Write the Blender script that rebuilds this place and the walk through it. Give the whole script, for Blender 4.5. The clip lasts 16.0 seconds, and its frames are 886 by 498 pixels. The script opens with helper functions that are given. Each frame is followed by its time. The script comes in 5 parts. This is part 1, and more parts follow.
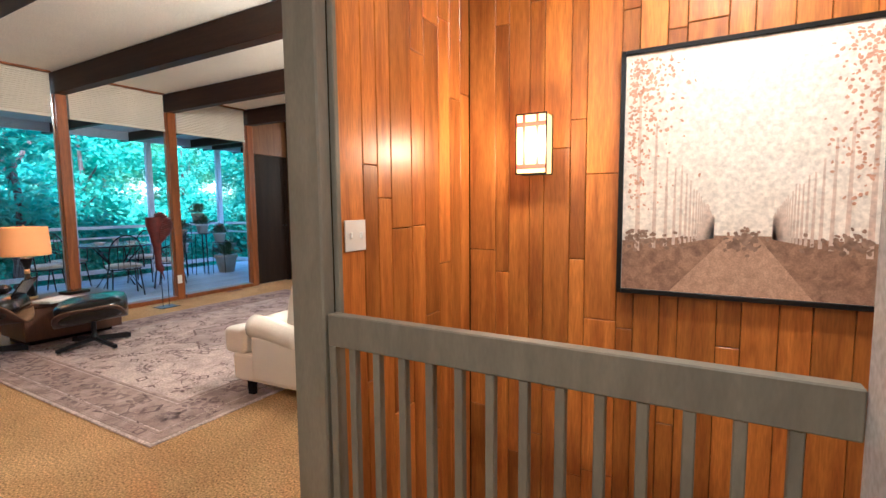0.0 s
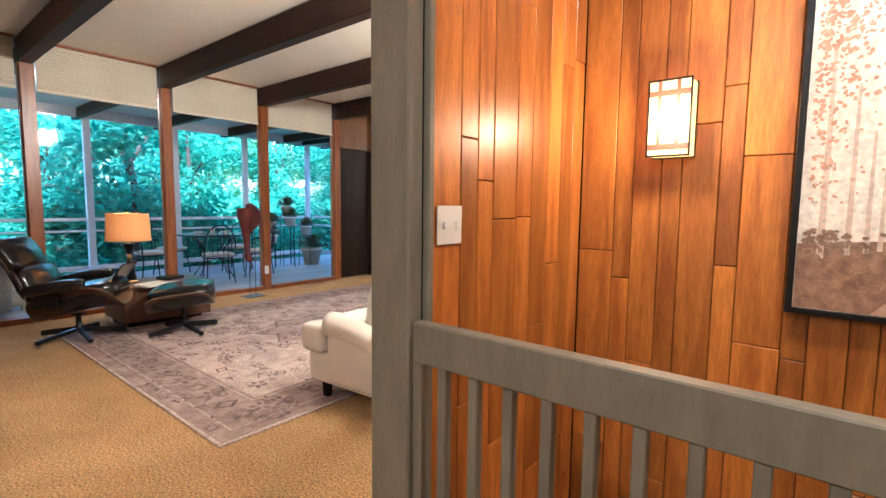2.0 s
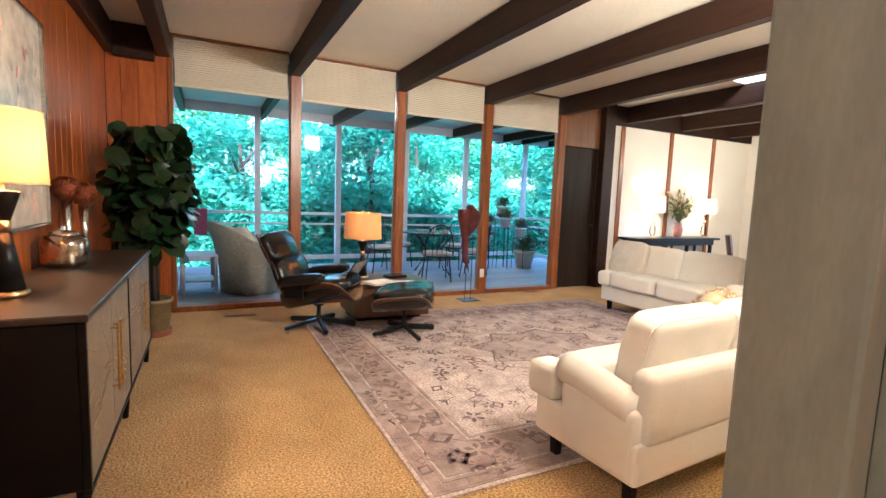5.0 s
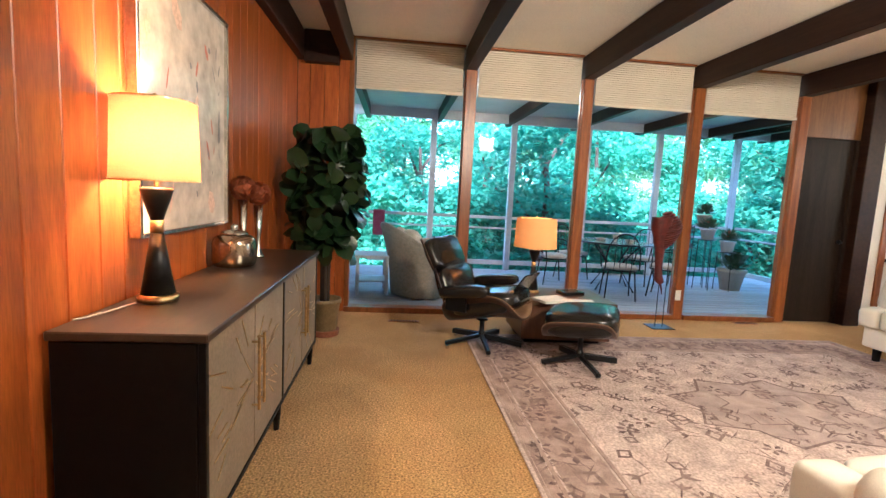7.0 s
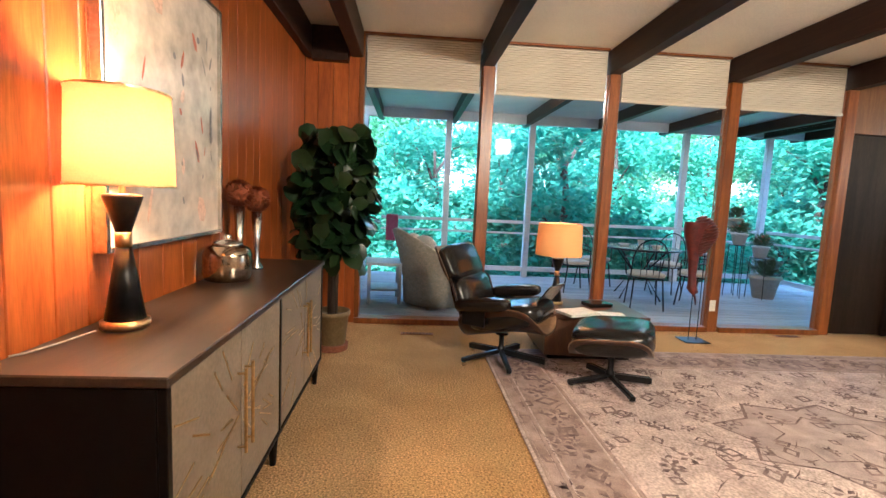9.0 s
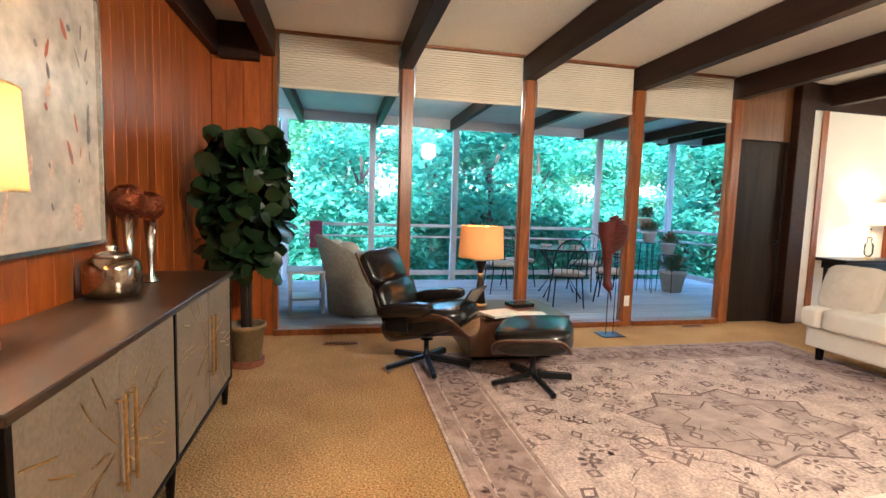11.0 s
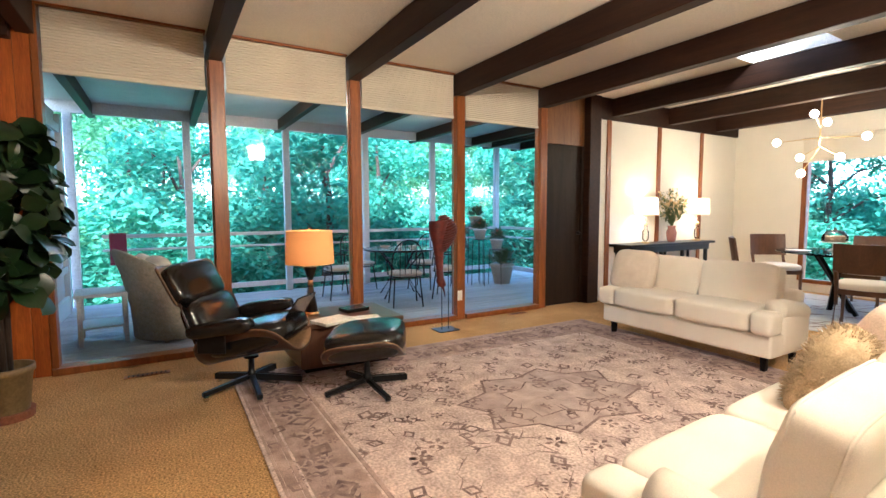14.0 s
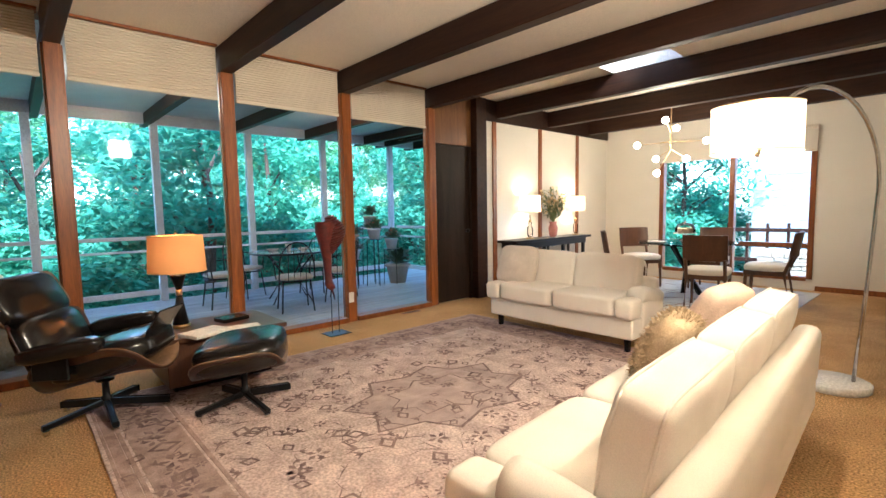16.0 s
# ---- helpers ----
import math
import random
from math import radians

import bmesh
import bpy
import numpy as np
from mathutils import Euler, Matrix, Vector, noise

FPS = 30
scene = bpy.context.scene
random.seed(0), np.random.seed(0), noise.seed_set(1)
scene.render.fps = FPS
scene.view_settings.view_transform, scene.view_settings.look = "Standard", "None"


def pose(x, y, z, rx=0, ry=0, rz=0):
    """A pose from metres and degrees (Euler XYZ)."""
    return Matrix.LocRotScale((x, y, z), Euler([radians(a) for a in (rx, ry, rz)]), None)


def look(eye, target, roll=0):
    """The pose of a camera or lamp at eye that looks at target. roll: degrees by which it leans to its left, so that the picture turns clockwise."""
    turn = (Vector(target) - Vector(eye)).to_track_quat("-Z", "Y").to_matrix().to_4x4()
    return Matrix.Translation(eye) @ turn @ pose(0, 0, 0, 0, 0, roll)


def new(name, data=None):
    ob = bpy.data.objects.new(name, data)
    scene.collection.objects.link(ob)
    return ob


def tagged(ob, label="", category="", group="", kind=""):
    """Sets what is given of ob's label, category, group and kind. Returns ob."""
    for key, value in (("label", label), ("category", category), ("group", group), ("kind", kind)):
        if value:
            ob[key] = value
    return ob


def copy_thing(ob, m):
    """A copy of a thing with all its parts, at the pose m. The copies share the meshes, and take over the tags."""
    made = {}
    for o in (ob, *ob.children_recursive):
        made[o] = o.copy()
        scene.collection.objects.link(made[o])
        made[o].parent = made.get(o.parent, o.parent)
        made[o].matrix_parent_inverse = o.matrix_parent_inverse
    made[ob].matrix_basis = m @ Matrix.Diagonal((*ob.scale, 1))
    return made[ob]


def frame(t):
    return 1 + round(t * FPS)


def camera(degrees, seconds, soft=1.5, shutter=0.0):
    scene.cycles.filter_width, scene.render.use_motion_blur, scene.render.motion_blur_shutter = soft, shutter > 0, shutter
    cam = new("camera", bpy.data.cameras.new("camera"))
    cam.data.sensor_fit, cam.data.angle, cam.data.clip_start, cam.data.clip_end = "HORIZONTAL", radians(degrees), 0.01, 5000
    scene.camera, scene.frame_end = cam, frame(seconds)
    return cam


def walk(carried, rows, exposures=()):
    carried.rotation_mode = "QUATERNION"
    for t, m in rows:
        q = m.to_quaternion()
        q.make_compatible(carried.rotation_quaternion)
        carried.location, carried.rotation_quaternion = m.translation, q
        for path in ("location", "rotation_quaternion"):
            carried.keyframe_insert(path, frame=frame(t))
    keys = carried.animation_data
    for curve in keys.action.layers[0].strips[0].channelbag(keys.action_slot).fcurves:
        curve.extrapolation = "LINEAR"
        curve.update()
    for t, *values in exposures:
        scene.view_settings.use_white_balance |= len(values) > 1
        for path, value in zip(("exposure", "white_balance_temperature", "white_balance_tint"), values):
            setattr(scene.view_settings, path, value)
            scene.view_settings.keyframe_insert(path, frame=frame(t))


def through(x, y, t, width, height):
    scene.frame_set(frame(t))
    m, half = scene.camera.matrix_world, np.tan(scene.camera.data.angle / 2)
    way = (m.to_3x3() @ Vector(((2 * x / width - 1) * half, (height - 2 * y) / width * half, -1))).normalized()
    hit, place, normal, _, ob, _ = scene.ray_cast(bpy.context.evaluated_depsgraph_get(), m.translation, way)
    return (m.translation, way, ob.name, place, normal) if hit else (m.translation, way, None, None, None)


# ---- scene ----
cam = camera(86.3, 16.0)
PATH = [
    (0, (-1.851, 2.725, 1.254), (-2.837, 4.456, 1.071), -0.52),
    (0.5, (-1.868, 2.784, 1.242), (-2.881, 4.499, 1.063), -0.28),
    (1, (-1.928, 2.860, 1.226), (-2.989, 4.546, 1.046), -0.15),
    (1.5, (-2.024, 2.934, 1.213), (-3.180, 4.556, 1.029), 0.42),
    (2, (-2.126, 2.982, 1.205), (-3.382, 4.528, 1.021), 0.67),
    (2.5, (-2.200, 3.003, 1.204), (-3.556, 4.462, 1.023), 1.03),
    (3, (-2.251, 3.017, 1.208), (-3.702, 4.382, 1.026), 1.34),
    (3.5, (-2.312, 3.048, 1.217), (-3.834, 4.334, 1.038), 1.47),
    (4, (-2.411, 3.098, 1.222), (-4.017, 4.275, 1.034), 1.60),
    (4.5, (-2.545, 3.151, 1.229), (-4.241, 4.192, 1.034), 1.81),
    (5, (-2.727, 3.207, 1.256), (-4.507, 4.093, 1.047), 2.20),
    (7.5, (-3.394, 3.368, 1.252), (-5.377, 3.506, 1.030), 3.01),
    (7.7, (-3.430, 3.370, 1.252), (-5.413, 3.500, 1.032), 3.01),
    (8, (-3.480, 3.371, 1.255), (-5.464, 3.490, 1.037), 2.88),
    (10.5, (-3.640, 3.396, 1.260), (-5.605, 3.719, 1.068), 1.95),
    (11, (-3.642, 3.464, 1.248), (-5.587, 3.890, 1.067), 1.74),
    (11.5, (-3.653, 3.485, 1.260), (-5.573, 4.015, 1.082), 1.27),
    (12, (-3.660, 3.504, 1.270), (-5.553, 4.128, 1.094), 1.03),
    (12.5, (-3.660, 3.541, 1.261), (-5.521, 4.253, 1.089), 0.73),
    (13, (-3.664, 3.580, 1.253), (-5.486, 4.388, 1.085), 0.62),
    (13.5, (-3.673, 3.607, 1.251), (-5.444, 4.521, 1.088), 0.20),
    (14, (-3.665, 3.636, 1.238), (-5.382, 4.649, 1.080), -0.16),
    (14.5, (-3.644, 3.675, 1.228), (-5.306, 4.776, 1.072), -0.34),
    (15, (-3.625, 3.715, 1.227), (-5.232, 4.897, 1.073), -0.60),
    (15.5, (-3.610, 3.751, 1.231), (-5.157, 5.008, 1.073), -0.78),
    (16, (-3.607, 3.759, 1.242), (-5.080, 5.101, 1.076), -1.02),
]
walk(cam, [(t, look(eye, target, roll)) for t, eye, target, roll in PATH], exposures=[(0, 3.68, 4450, 6), (5, 3.95, 4750, 6), (12, 3.92, 5000, 6), (16, 3.65, 5050, 6)])

# ---- world, sun, exposure ----
scene.view_settings.exposure = 0.0
world = bpy.data.worlds.new("world")
scene.world = world
world.use_nodes = True
wn = world.node_tree.nodes
sky = wn.new("ShaderNodeTexSky")
sky.sky_type, sky.sun_disc = "NISHITA", False
sky.sun_elevation, sky.sun_rotation = radians(40), radians(110)
wn["Background"].inputs["Strength"].default_value = 0.15
world.node_tree.links.new(sky.outputs[0], wn["Background"].inputs["Color"])
sun = new("sun", bpy.data.lights.new("sun", "SUN"))
sun.data.energy, sun.data.angle, sun.data.color = 2.2, radians(20), (1.0, 0.95, 0.85)
sun.matrix_world = look((0, 0, 0), (-0.72, 0.27, -0.64))


def lamp(name, where, watts, colour, radius=0.04):
    ob = new(name, bpy.data.lights.new(name, "POINT"))
    ob.data.energy, ob.data.color, ob.data.shadow_soft_size = watts, colour, radius
    ob.location = where
    return ob


def area(name, eye, target, watts, colour, w, h):
    ob = new(name, bpy.data.lights.new(name, "AREA"))
    ob.data.shape, ob.data.size, ob.data.size_y = "RECTANGLE", w, h
    ob.data.energy, ob.data.color = watts, colour
    ob.matrix_world = look(eye, target)
    return ob


WARM = (1.0, 0.62, 0.30)
SOFT = (1.0, 0.74, 0.46)
WX, PX, PY, SY, DY = -8.19, -2.995, 5.03, 2.36, 12.1
SLOPE = 0.0


def cz(x):
    """Height of the sloping ceiling."""
    return 2.76 + SLOPE * (x - WX)


# lamps of the place
lamp("credenza_lamp_bulb", (-5.10, 2.50, 1.39), 3.4, WARM)
lamp("side_table_lamp_bulb", (-7.52, 4.65, 0.95), 0.7, WARM)
lamp("console_lamp_bulb_a", (-8.0, 9.55, 1.32), 1.5, SOFT)
lamp("console_lamp_bulb_b", (-8.0, 10.80, 1.32), 1.5, SOFT)
lamp("arc_lamp_bulb", (-4.33, 6.57, 1.68), 4.5, SOFT)
lamp("sconce_bulb", (-2.62, PY - 0.18, 1.545), 1.3, WARM, 0.03)
lamp("chandelier_bulb", (-6.3, 10.4, 2.1), 5.5, SOFT, 0.25)
# recessed downlight of the stair hall, plus an unseen one assumed in the entry
for n, p, q, e in (("stair_downlight", (-1.75, 4.2, 2.68), (-1.7, PY, 1.5), 3.0), ("entry_downlight", (-2.6, 1.8, 2.68), (-2.6, 2.0, 0), 4)):
    area(n, p, q, e, SOFT, 0.16, 0.16)
# added fill aimed up to brighten the ceiling; no fixture stands here
area("ceiling_light_lamp", (-3.25, 5.2, 2.35), (-4.9, 5.2, 2.9), 14.5, SOFT, 0.3, 0.3)


# ---- materials ----
def mat(name, a, b=None, rough=0.6, metal=0.0, scale=6.0, stretch=(1, 1, 1), fine=60.0, bump=0.15, vary=0.0, dist=0.004, spec=0.5, tone=(0.72, 1.18)):
    """Two colours mixed by coarse noise, fine grain in tone and relief, random tone per object."""
    m = bpy.data.materials.new(name)
    m.use_nodes = True
    nt = m.node_tree
    n, l = nt.nodes, nt.links
    p = n["Principled BSDF"]
    b = b or tuple(c * 0.8 for c in a)
    co = n.new("ShaderNodeTexCoord")
    mp = n.new("ShaderNodeMapping")
    mp.inputs["Scale"].default_value = stretch
    l.new(co.outputs["Object"], mp.inputs["Vector"])
    t1, t2 = n.new("ShaderNodeTexNoise"), n.new("ShaderNodeTexNoise")
    t1.inputs["Scale"].default_value, t2.inputs["Scale"].default_value = scale, fine
    t1.inputs["Detail"].default_value, t2.inputs["Detail"].default_value = 5, 3
    t1.inputs["Distortion"].default_value = 0.6
    l.new(mp.outputs[0], t1.inputs["Vector"])
    l.new(mp.outputs[0], t2.inputs["Vector"])
    if vary:
        oi = n.new("ShaderNodeObjectInfo")
        ad = n.new("ShaderNodeVectorMath")
        ad.operation = "ADD"
        sc = n.new("ShaderNodeVectorMath")
        sc.operation = "SCALE"
        sc.inputs[0].default_value = (37, 11, 23)
        l.new(oi.outputs["Random"], sc.inputs["Scale"])
        l.new(co.outputs["Object"], ad.inputs[0])
        l.new(sc.outputs[0], ad.inputs[1])
        l.new(ad.outputs[0], mp.inputs["Vector"])
    rp = n.new("ShaderNodeValToRGB")
    rp.color_ramp.elements[0].position, rp.color_ramp.elements[1].position = 0.32, 0.68
    rp.color_ramp.elements[0].color, rp.color_ramp.elements[1].color = (*a, 1), (*b, 1)
    l.new(t1.outputs[0], rp.inputs[0])
    mx = n.new("ShaderNodeMix")
    mx.data_type, mx.blend_type = "RGBA", "MULTIPLY"
    r2 = n.new("ShaderNodeMapRange")
    r2.inputs["From Min"].default_value, r2.inputs["From Max"].default_value = 0.25, 0.75
    r2.inputs["To Min"].default_value, r2.inputs["To Max"].default_value = tone
    l.new(t2.outputs[0], r2.inputs["Value"])
    mx.inputs["Factor"].default_value = 1.0
    l.new(rp.outputs[0], mx.inputs["A"])
    l.new(r2.outputs[0], mx.inputs["B"])
    out = mx.outputs["Result"]
    if vary:
        hs = n.new("ShaderNodeHueSaturation")
        r3 = n.new("ShaderNodeMapRange")
        r3.inputs["To Min"].default_value, r3.inputs["To Max"].default_value = 1 - vary, 1 + vary
        l.new(oi.outputs["Random"], r3.inputs["Value"])
        l.new(r3.outputs[0], hs.inputs["Value"])
        l.new(out, hs.inputs["Color"])
        out = hs.outputs[0]
    l.new(out, p.inputs["Base Color"])
    p.inputs["Roughness"].default_value, p.inputs["Metallic"].default_value = rough, metal
    p.inputs["Specular IOR Level"].default_value = spec
    if bump:
        bp = n.new("ShaderNodeBump")
        bp.inputs["Strength"].default_value, bp.inputs["Distance"].default_value = bump, dist
        l.new(t2.outputs[0], bp.inputs["Height"])
        l.new(bp.outputs[0], p.inputs["Normal"])
    return m


def glass_mat(name, tint=(1, 1, 1), ior=1.35):
    m = bpy.data.materials.new(name)
    m.use_nodes = True
    nt = m.node_tree
    n, l = nt.nodes, nt.links
    n.remove(n["Principled BSDF"])
    tr, gl, mx, fr = n.new("ShaderNodeBsdfTransparent"), n.new("ShaderNodeBsdfGlossy"), n.new("ShaderNodeMixShader"), n.new("ShaderNodeFresnel")
    tr.inputs[0].default_value = (*tint, 1)
    gl.inputs["Roughness"].default_value = 0.01
    fr.inputs[0].default_value = ior
    l.new(fr.outputs[0], mx.inputs[0])
    l.new(tr.outputs[0], mx.inputs[1])
    l.new(gl.outputs[0], mx.inputs[2])
    l.new(mx.outputs[0], n["Material Output"].inputs["Surface"])
    return m


def shade_mat(name, colour, through=0.6):
    """Fabric that lets light through."""
    m = bpy.data.materials.new(name)
    m.use_nodes = True
    nt = m.node_tree
    n, l = nt.nodes, nt.links
    n.remove(n["Principled BSDF"])
    df, tl, mx = n.new("ShaderNodeBsdfDiffuse"), n.new("ShaderNodeBsdfTranslucent"), n.new("ShaderNodeMixShader")
    co, w = n.new("ShaderNodeTexCoord"), n.new("ShaderNodeTexNoise")
    w.inputs["Scale"].default_value = 160
    hs = n.new("ShaderNodeMix")
    hs.data_type = "RGBA"
    hs.inputs["A"].default_value = (*colour, 1)
    hs.inputs["B"].default_value = (*[c * 0.82 for c in colour], 1)
    l.new(co.outputs["Object"], w.inputs["Vector"])
    l.new(w.outputs[0], hs.inputs["Factor"])
    for s in (df, tl):
        l.new(hs.outputs["Result"], s.inputs[0])
    mx.inputs[0].default_value = through
    l.new(df.outputs[0], mx.inputs[1])
    l.new(tl.outputs[0], mx.inputs[2])
    l.new(mx.outputs[0], n["Material Output"].inputs["Surface"])
    return m


def glow_mat(name, colour, strength):
    m = bpy.data.materials.new(name)
    m.use_nodes = True
    p = m.node_tree.nodes["Principled BSDF"]
    p.inputs["Base Color"].default_value = (*colour, 1)
    p.inputs["Emission Color"].default_value = (*colour, 1)
    p.inputs["Emission Strength"].default_value = strength
    return m


M_PANEL = mat("honey_panel_wood", (0.53, 0.195, 0.020), (0.30, 0.088, 0.008), 0.36, scale=3.0, stretch=(6, 6, 0.6), fine=26, bump=0.06, vary=0.30)
M_PANELRED = mat("red_stained_panel_wood", (0.40, 0.105, 0.012), (0.25, 0.052, 0.007), 0.34, scale=3.0, stretch=(6, 6, 0.6), fine=26, bump=0.06, vary=0.22)
M_GROOVE = mat("dark_groove", (0.035, 0.015, 0.006), rough=0.8)
M_REDWOOD = mat("red_brown_trim_wood", (0.30, 0.095, 0.018), (0.17, 0.048, 0.009), 0.32, scale=3, stretch=(8, 8, 0.6), fine=30, bump=0.05, vary=0.1)
M_BEAM = mat("dark_beam_wood", (0.034, 0.014, 0.007), (0.019, 0.008, 0.005), 0.5, scale=3, stretch=(0.6, 8, 8), fine=30, bump=0.08, vary=0.15, spec=0.2)
M_CEIL = mat("cream_ceiling_board", (0.80, 0.74, 0.63), (0.76, 0.70, 0.59), 0.8, scale=2.5, fine=120, bump=0.05)
M_WHITE = mat("cream_wall_paint", (0.80, 0.75, 0.66), (0.76, 0.71, 0.62), 0.7, scale=2, fine=150, bump=0.06)
M_GREY = mat("grey_green_stained_wood", (0.20, 0.185, 0.145), (0.15, 0.14, 0.11), 0.5, scale=4, stretch=(3, 3, 0.8), fine=40, bump=0.05, vary=0.06, tone=(0.90, 1.08))
M_CARPET = mat("beige_shag_carpet", (0.60, 0.375, 0.165), (0.46, 0.28, 0.115), 0.95, scale=2.2, fine=96, bump=1.0, dist=0.02, spec=0.1, tone=(0.25, 1.75))
M_SHADE = mat("cellular_shade_fabric", (0.66, 0.60, 0.50), (0.60, 0.54, 0.45), 0.85, scale=2, fine=200, bump=0.02, tone=(0.96, 1.03))
M_GLASS = glass_mat("window_glass", ior=1.26)
M_DOOR = mat("dark_brown_door", (0.030, 0.019, 0.012), (0.018, 0.011, 0.008), 0.45, scale=2, stretch=(6, 6, 0.5), fine=30, bump=0.05, spec=0.12)
M_BLACK = mat("black_metal", (0.015, 0.015, 0.016), rough=0.35, metal=0.6, bump=0.02)
M_ESPRESSO = mat("espresso_wood", (0.006, 0.0045, 0.004), (0.004, 0.003, 0.003), 0.45, scale=3, stretch=(0.6, 6, 6), fine=40, bump=0.04, spec=0.15)
M_CTOP = mat("brown_grained_top", (0.055, 0.034, 0.022), (0.032, 0.020, 0.014), 0.32, scale=3, stretch=(0.5, 6, 6), fine=40, bump=0.05)
M_CDOOR = mat("taupe_textured_door", (0.25, 0.195, 0.14), (0.19, 0.145, 0.10), 0.5, scale=5, fine=60, bump=0.2)
M_BRASS = mat("brass", (0.70, 0.50, 0.24), rough=0.28, metal=1.0, bump=0.02)
M_CHROME = mat("brushed_steel", (0.72, 0.70, 0.66), rough=0.2, metal=1.0, bump=0.02)
M_MERC = mat("mercury_glass", (0.62, 0.50, 0.38), (0.30, 0.22, 0.15), 0.15, metal=1.0, scale=22, fine=70, bump=0.1)
M_LEATHER = mat("black_leather", (0.007, 0.006, 0.006), (0.011, 0.009, 0.008), 0.22, scale=5, fine=90, bump=0.12, dist=0.002)
M_PLY = mat("rosewood_ply", (0.048, 0.018, 0.009), (0.026, 0.010, 0.006), 0.35, scale=4, stretch=(1, 8, 8), fine=40, bump=0.04)
M_PLYEDGE = mat("pale_ply_edge", (0.24, 0.14, 0.07), rough=0.5)
M_LINEN = mat("ivory_linen", (0.78, 0.72, 0.64), (0.73, 0.67, 0.59), 0.9, scale=3, fine=300, bump=0.10, dist=0.0015, spec=0.2, tone=(0.90, 1.07))
M_LINEN2 = mat("oatmeal_pillow", (0.66, 0.58, 0.49), (0.58, 0.50, 0.42), 0.95, scale=8, stretch=(1, 1, 6), fine=180, bump=0.3, spec=0.1)
M_FUR = mat("tan_faux_fur", (0.52, 0.40, 0.26), (0.40, 0.30, 0.18), 0.95, scale=20, fine=160, bump=0.3, spec=0.1)
M_PINK = mat("blush_pillow", (0.72, 0.54, 0.42), rough=0.9, fine=200)
M_RUG = mat("mauve_beige_rug", (0.66, 0.525, 0.475), (0.43, 0.33, 0.30), 0.95, scale=7, fine=70, bump=0.6, dist=0.006, spec=0.1, tone=(0.55, 1.35))
M_RUG2 = mat("faded_plum_yarn", (0.13, 0.085, 0.088), (0.32, 0.23, 0.21), 0.95, scale=14, fine=160, bump=0.4, spec=0.1)
M_RUG3 = mat("rug_border_yarn", (0.48, 0.36, 0.315), (0.28, 0.20, 0.18), 0.95, scale=9, fine=160, bump=0.4, spec=0.1)
M_RUG4 = mat("rug_star_yarn", (0.54, 0.42, 0.385), (0.34, 0.26, 0.24), 0.95, scale=7, fine=160, bump=0.4, spec=0.1)
M_LSHADE = shade_mat("peach_lamp_shade", (0.78, 0.40, 0.16), 0.08)
M_WSHADE = shade_mat("white_lamp_shade", (0.88, 0.76, 0.60), 0.20)
M_LEAF = mat("dark_fig_leaf", (0.007, 0.020, 0.006), (0.016, 0.038, 0.010), 0.36, scale=9, fine=50, bump=0.1)
M_BARK = mat("bark", (0.055, 0.035, 0.024), (0.035, 0.022, 0.016), 0.9, scale=8, stretch=(4, 4, 0.6), bump=0.5)
M_POT = mat("olive_pot", (0.22, 0.16, 0.075), (0.16, 0.11, 0.05), 0.55)
M_RED = mat("rust_red_carving", (0.13, 0.016, 0.010), (0.06, 0.008, 0.006), 0.45, scale=14, fine=80, bump=0.3)
M_DECK = mat("grey_deck_board", (0.36, 0.36, 0.36), (0.27, 0.27, 0.28), 0.7, scale=3, stretch=(6, 0.6, 6), fine=40, bump=0.15, vary=0.14)
M_DPAINT = mat("white_deck_paint", (0.55, 0.56, 0.58), (0.48, 0.49, 0.52), 0.55, scale=3, fine=60, bump=0.05)
M_WICKER = mat("pale_wicker", (0.36, 0.32, 0.26), (0.26, 0.23, 0.18), 0.8, scale=30, fine=110, bump=0.8, dist=0.01)
M_TERRA = mat("pale_planter", (0.46, 0.41, 0.34), (0.38, 0.33, 0.27), 0.8)
M_GREEN = mat("green_foliage", (0.055, 0.11, 0.045), (0.035, 0.075, 0.03), 0.6, scale=9, bump=0.0, vary=0.2)
M_FLOWER = mat("red_flower", (0.55, 0.08, 0.06), rough=0.7, bump=0)
M_WALNUT = mat("walnut_chair_wood", (0.11, 0.045, 0.02), (0.07, 0.028, 0.013), 0.35, scale=3, stretch=(5, 5, 0.7), fine=40, bump=0.04)
M_PAPER = mat("paper", (0.75, 0.72, 0.66), rough=0.8, bump=0.02)
M_PURPLE = mat("plum_cloth", (0.20, 0.035, 0.075), rough=0.9)
M_BULB = glow_mat("warm_bulb", (1.0, 0.78, 0.5), 5)
M_SCGLASS = glow_mat("amber_art_glass", (1.0, 0.46, 0.10), 0.26)
M_SCRED = glow_mat("red_art_glass", (0.35, 0.03, 0.01), 0.05)
M_FLUSH = glow_mat("flush_light_lens", (1.0, 0.9, 0.75), 2.5)
M_PLATE = mat("white_plastic", (0.80, 0.78, 0.74), (0.78, 0.76, 0.72), 0.4, bump=0, tone=(0.98, 1.01))


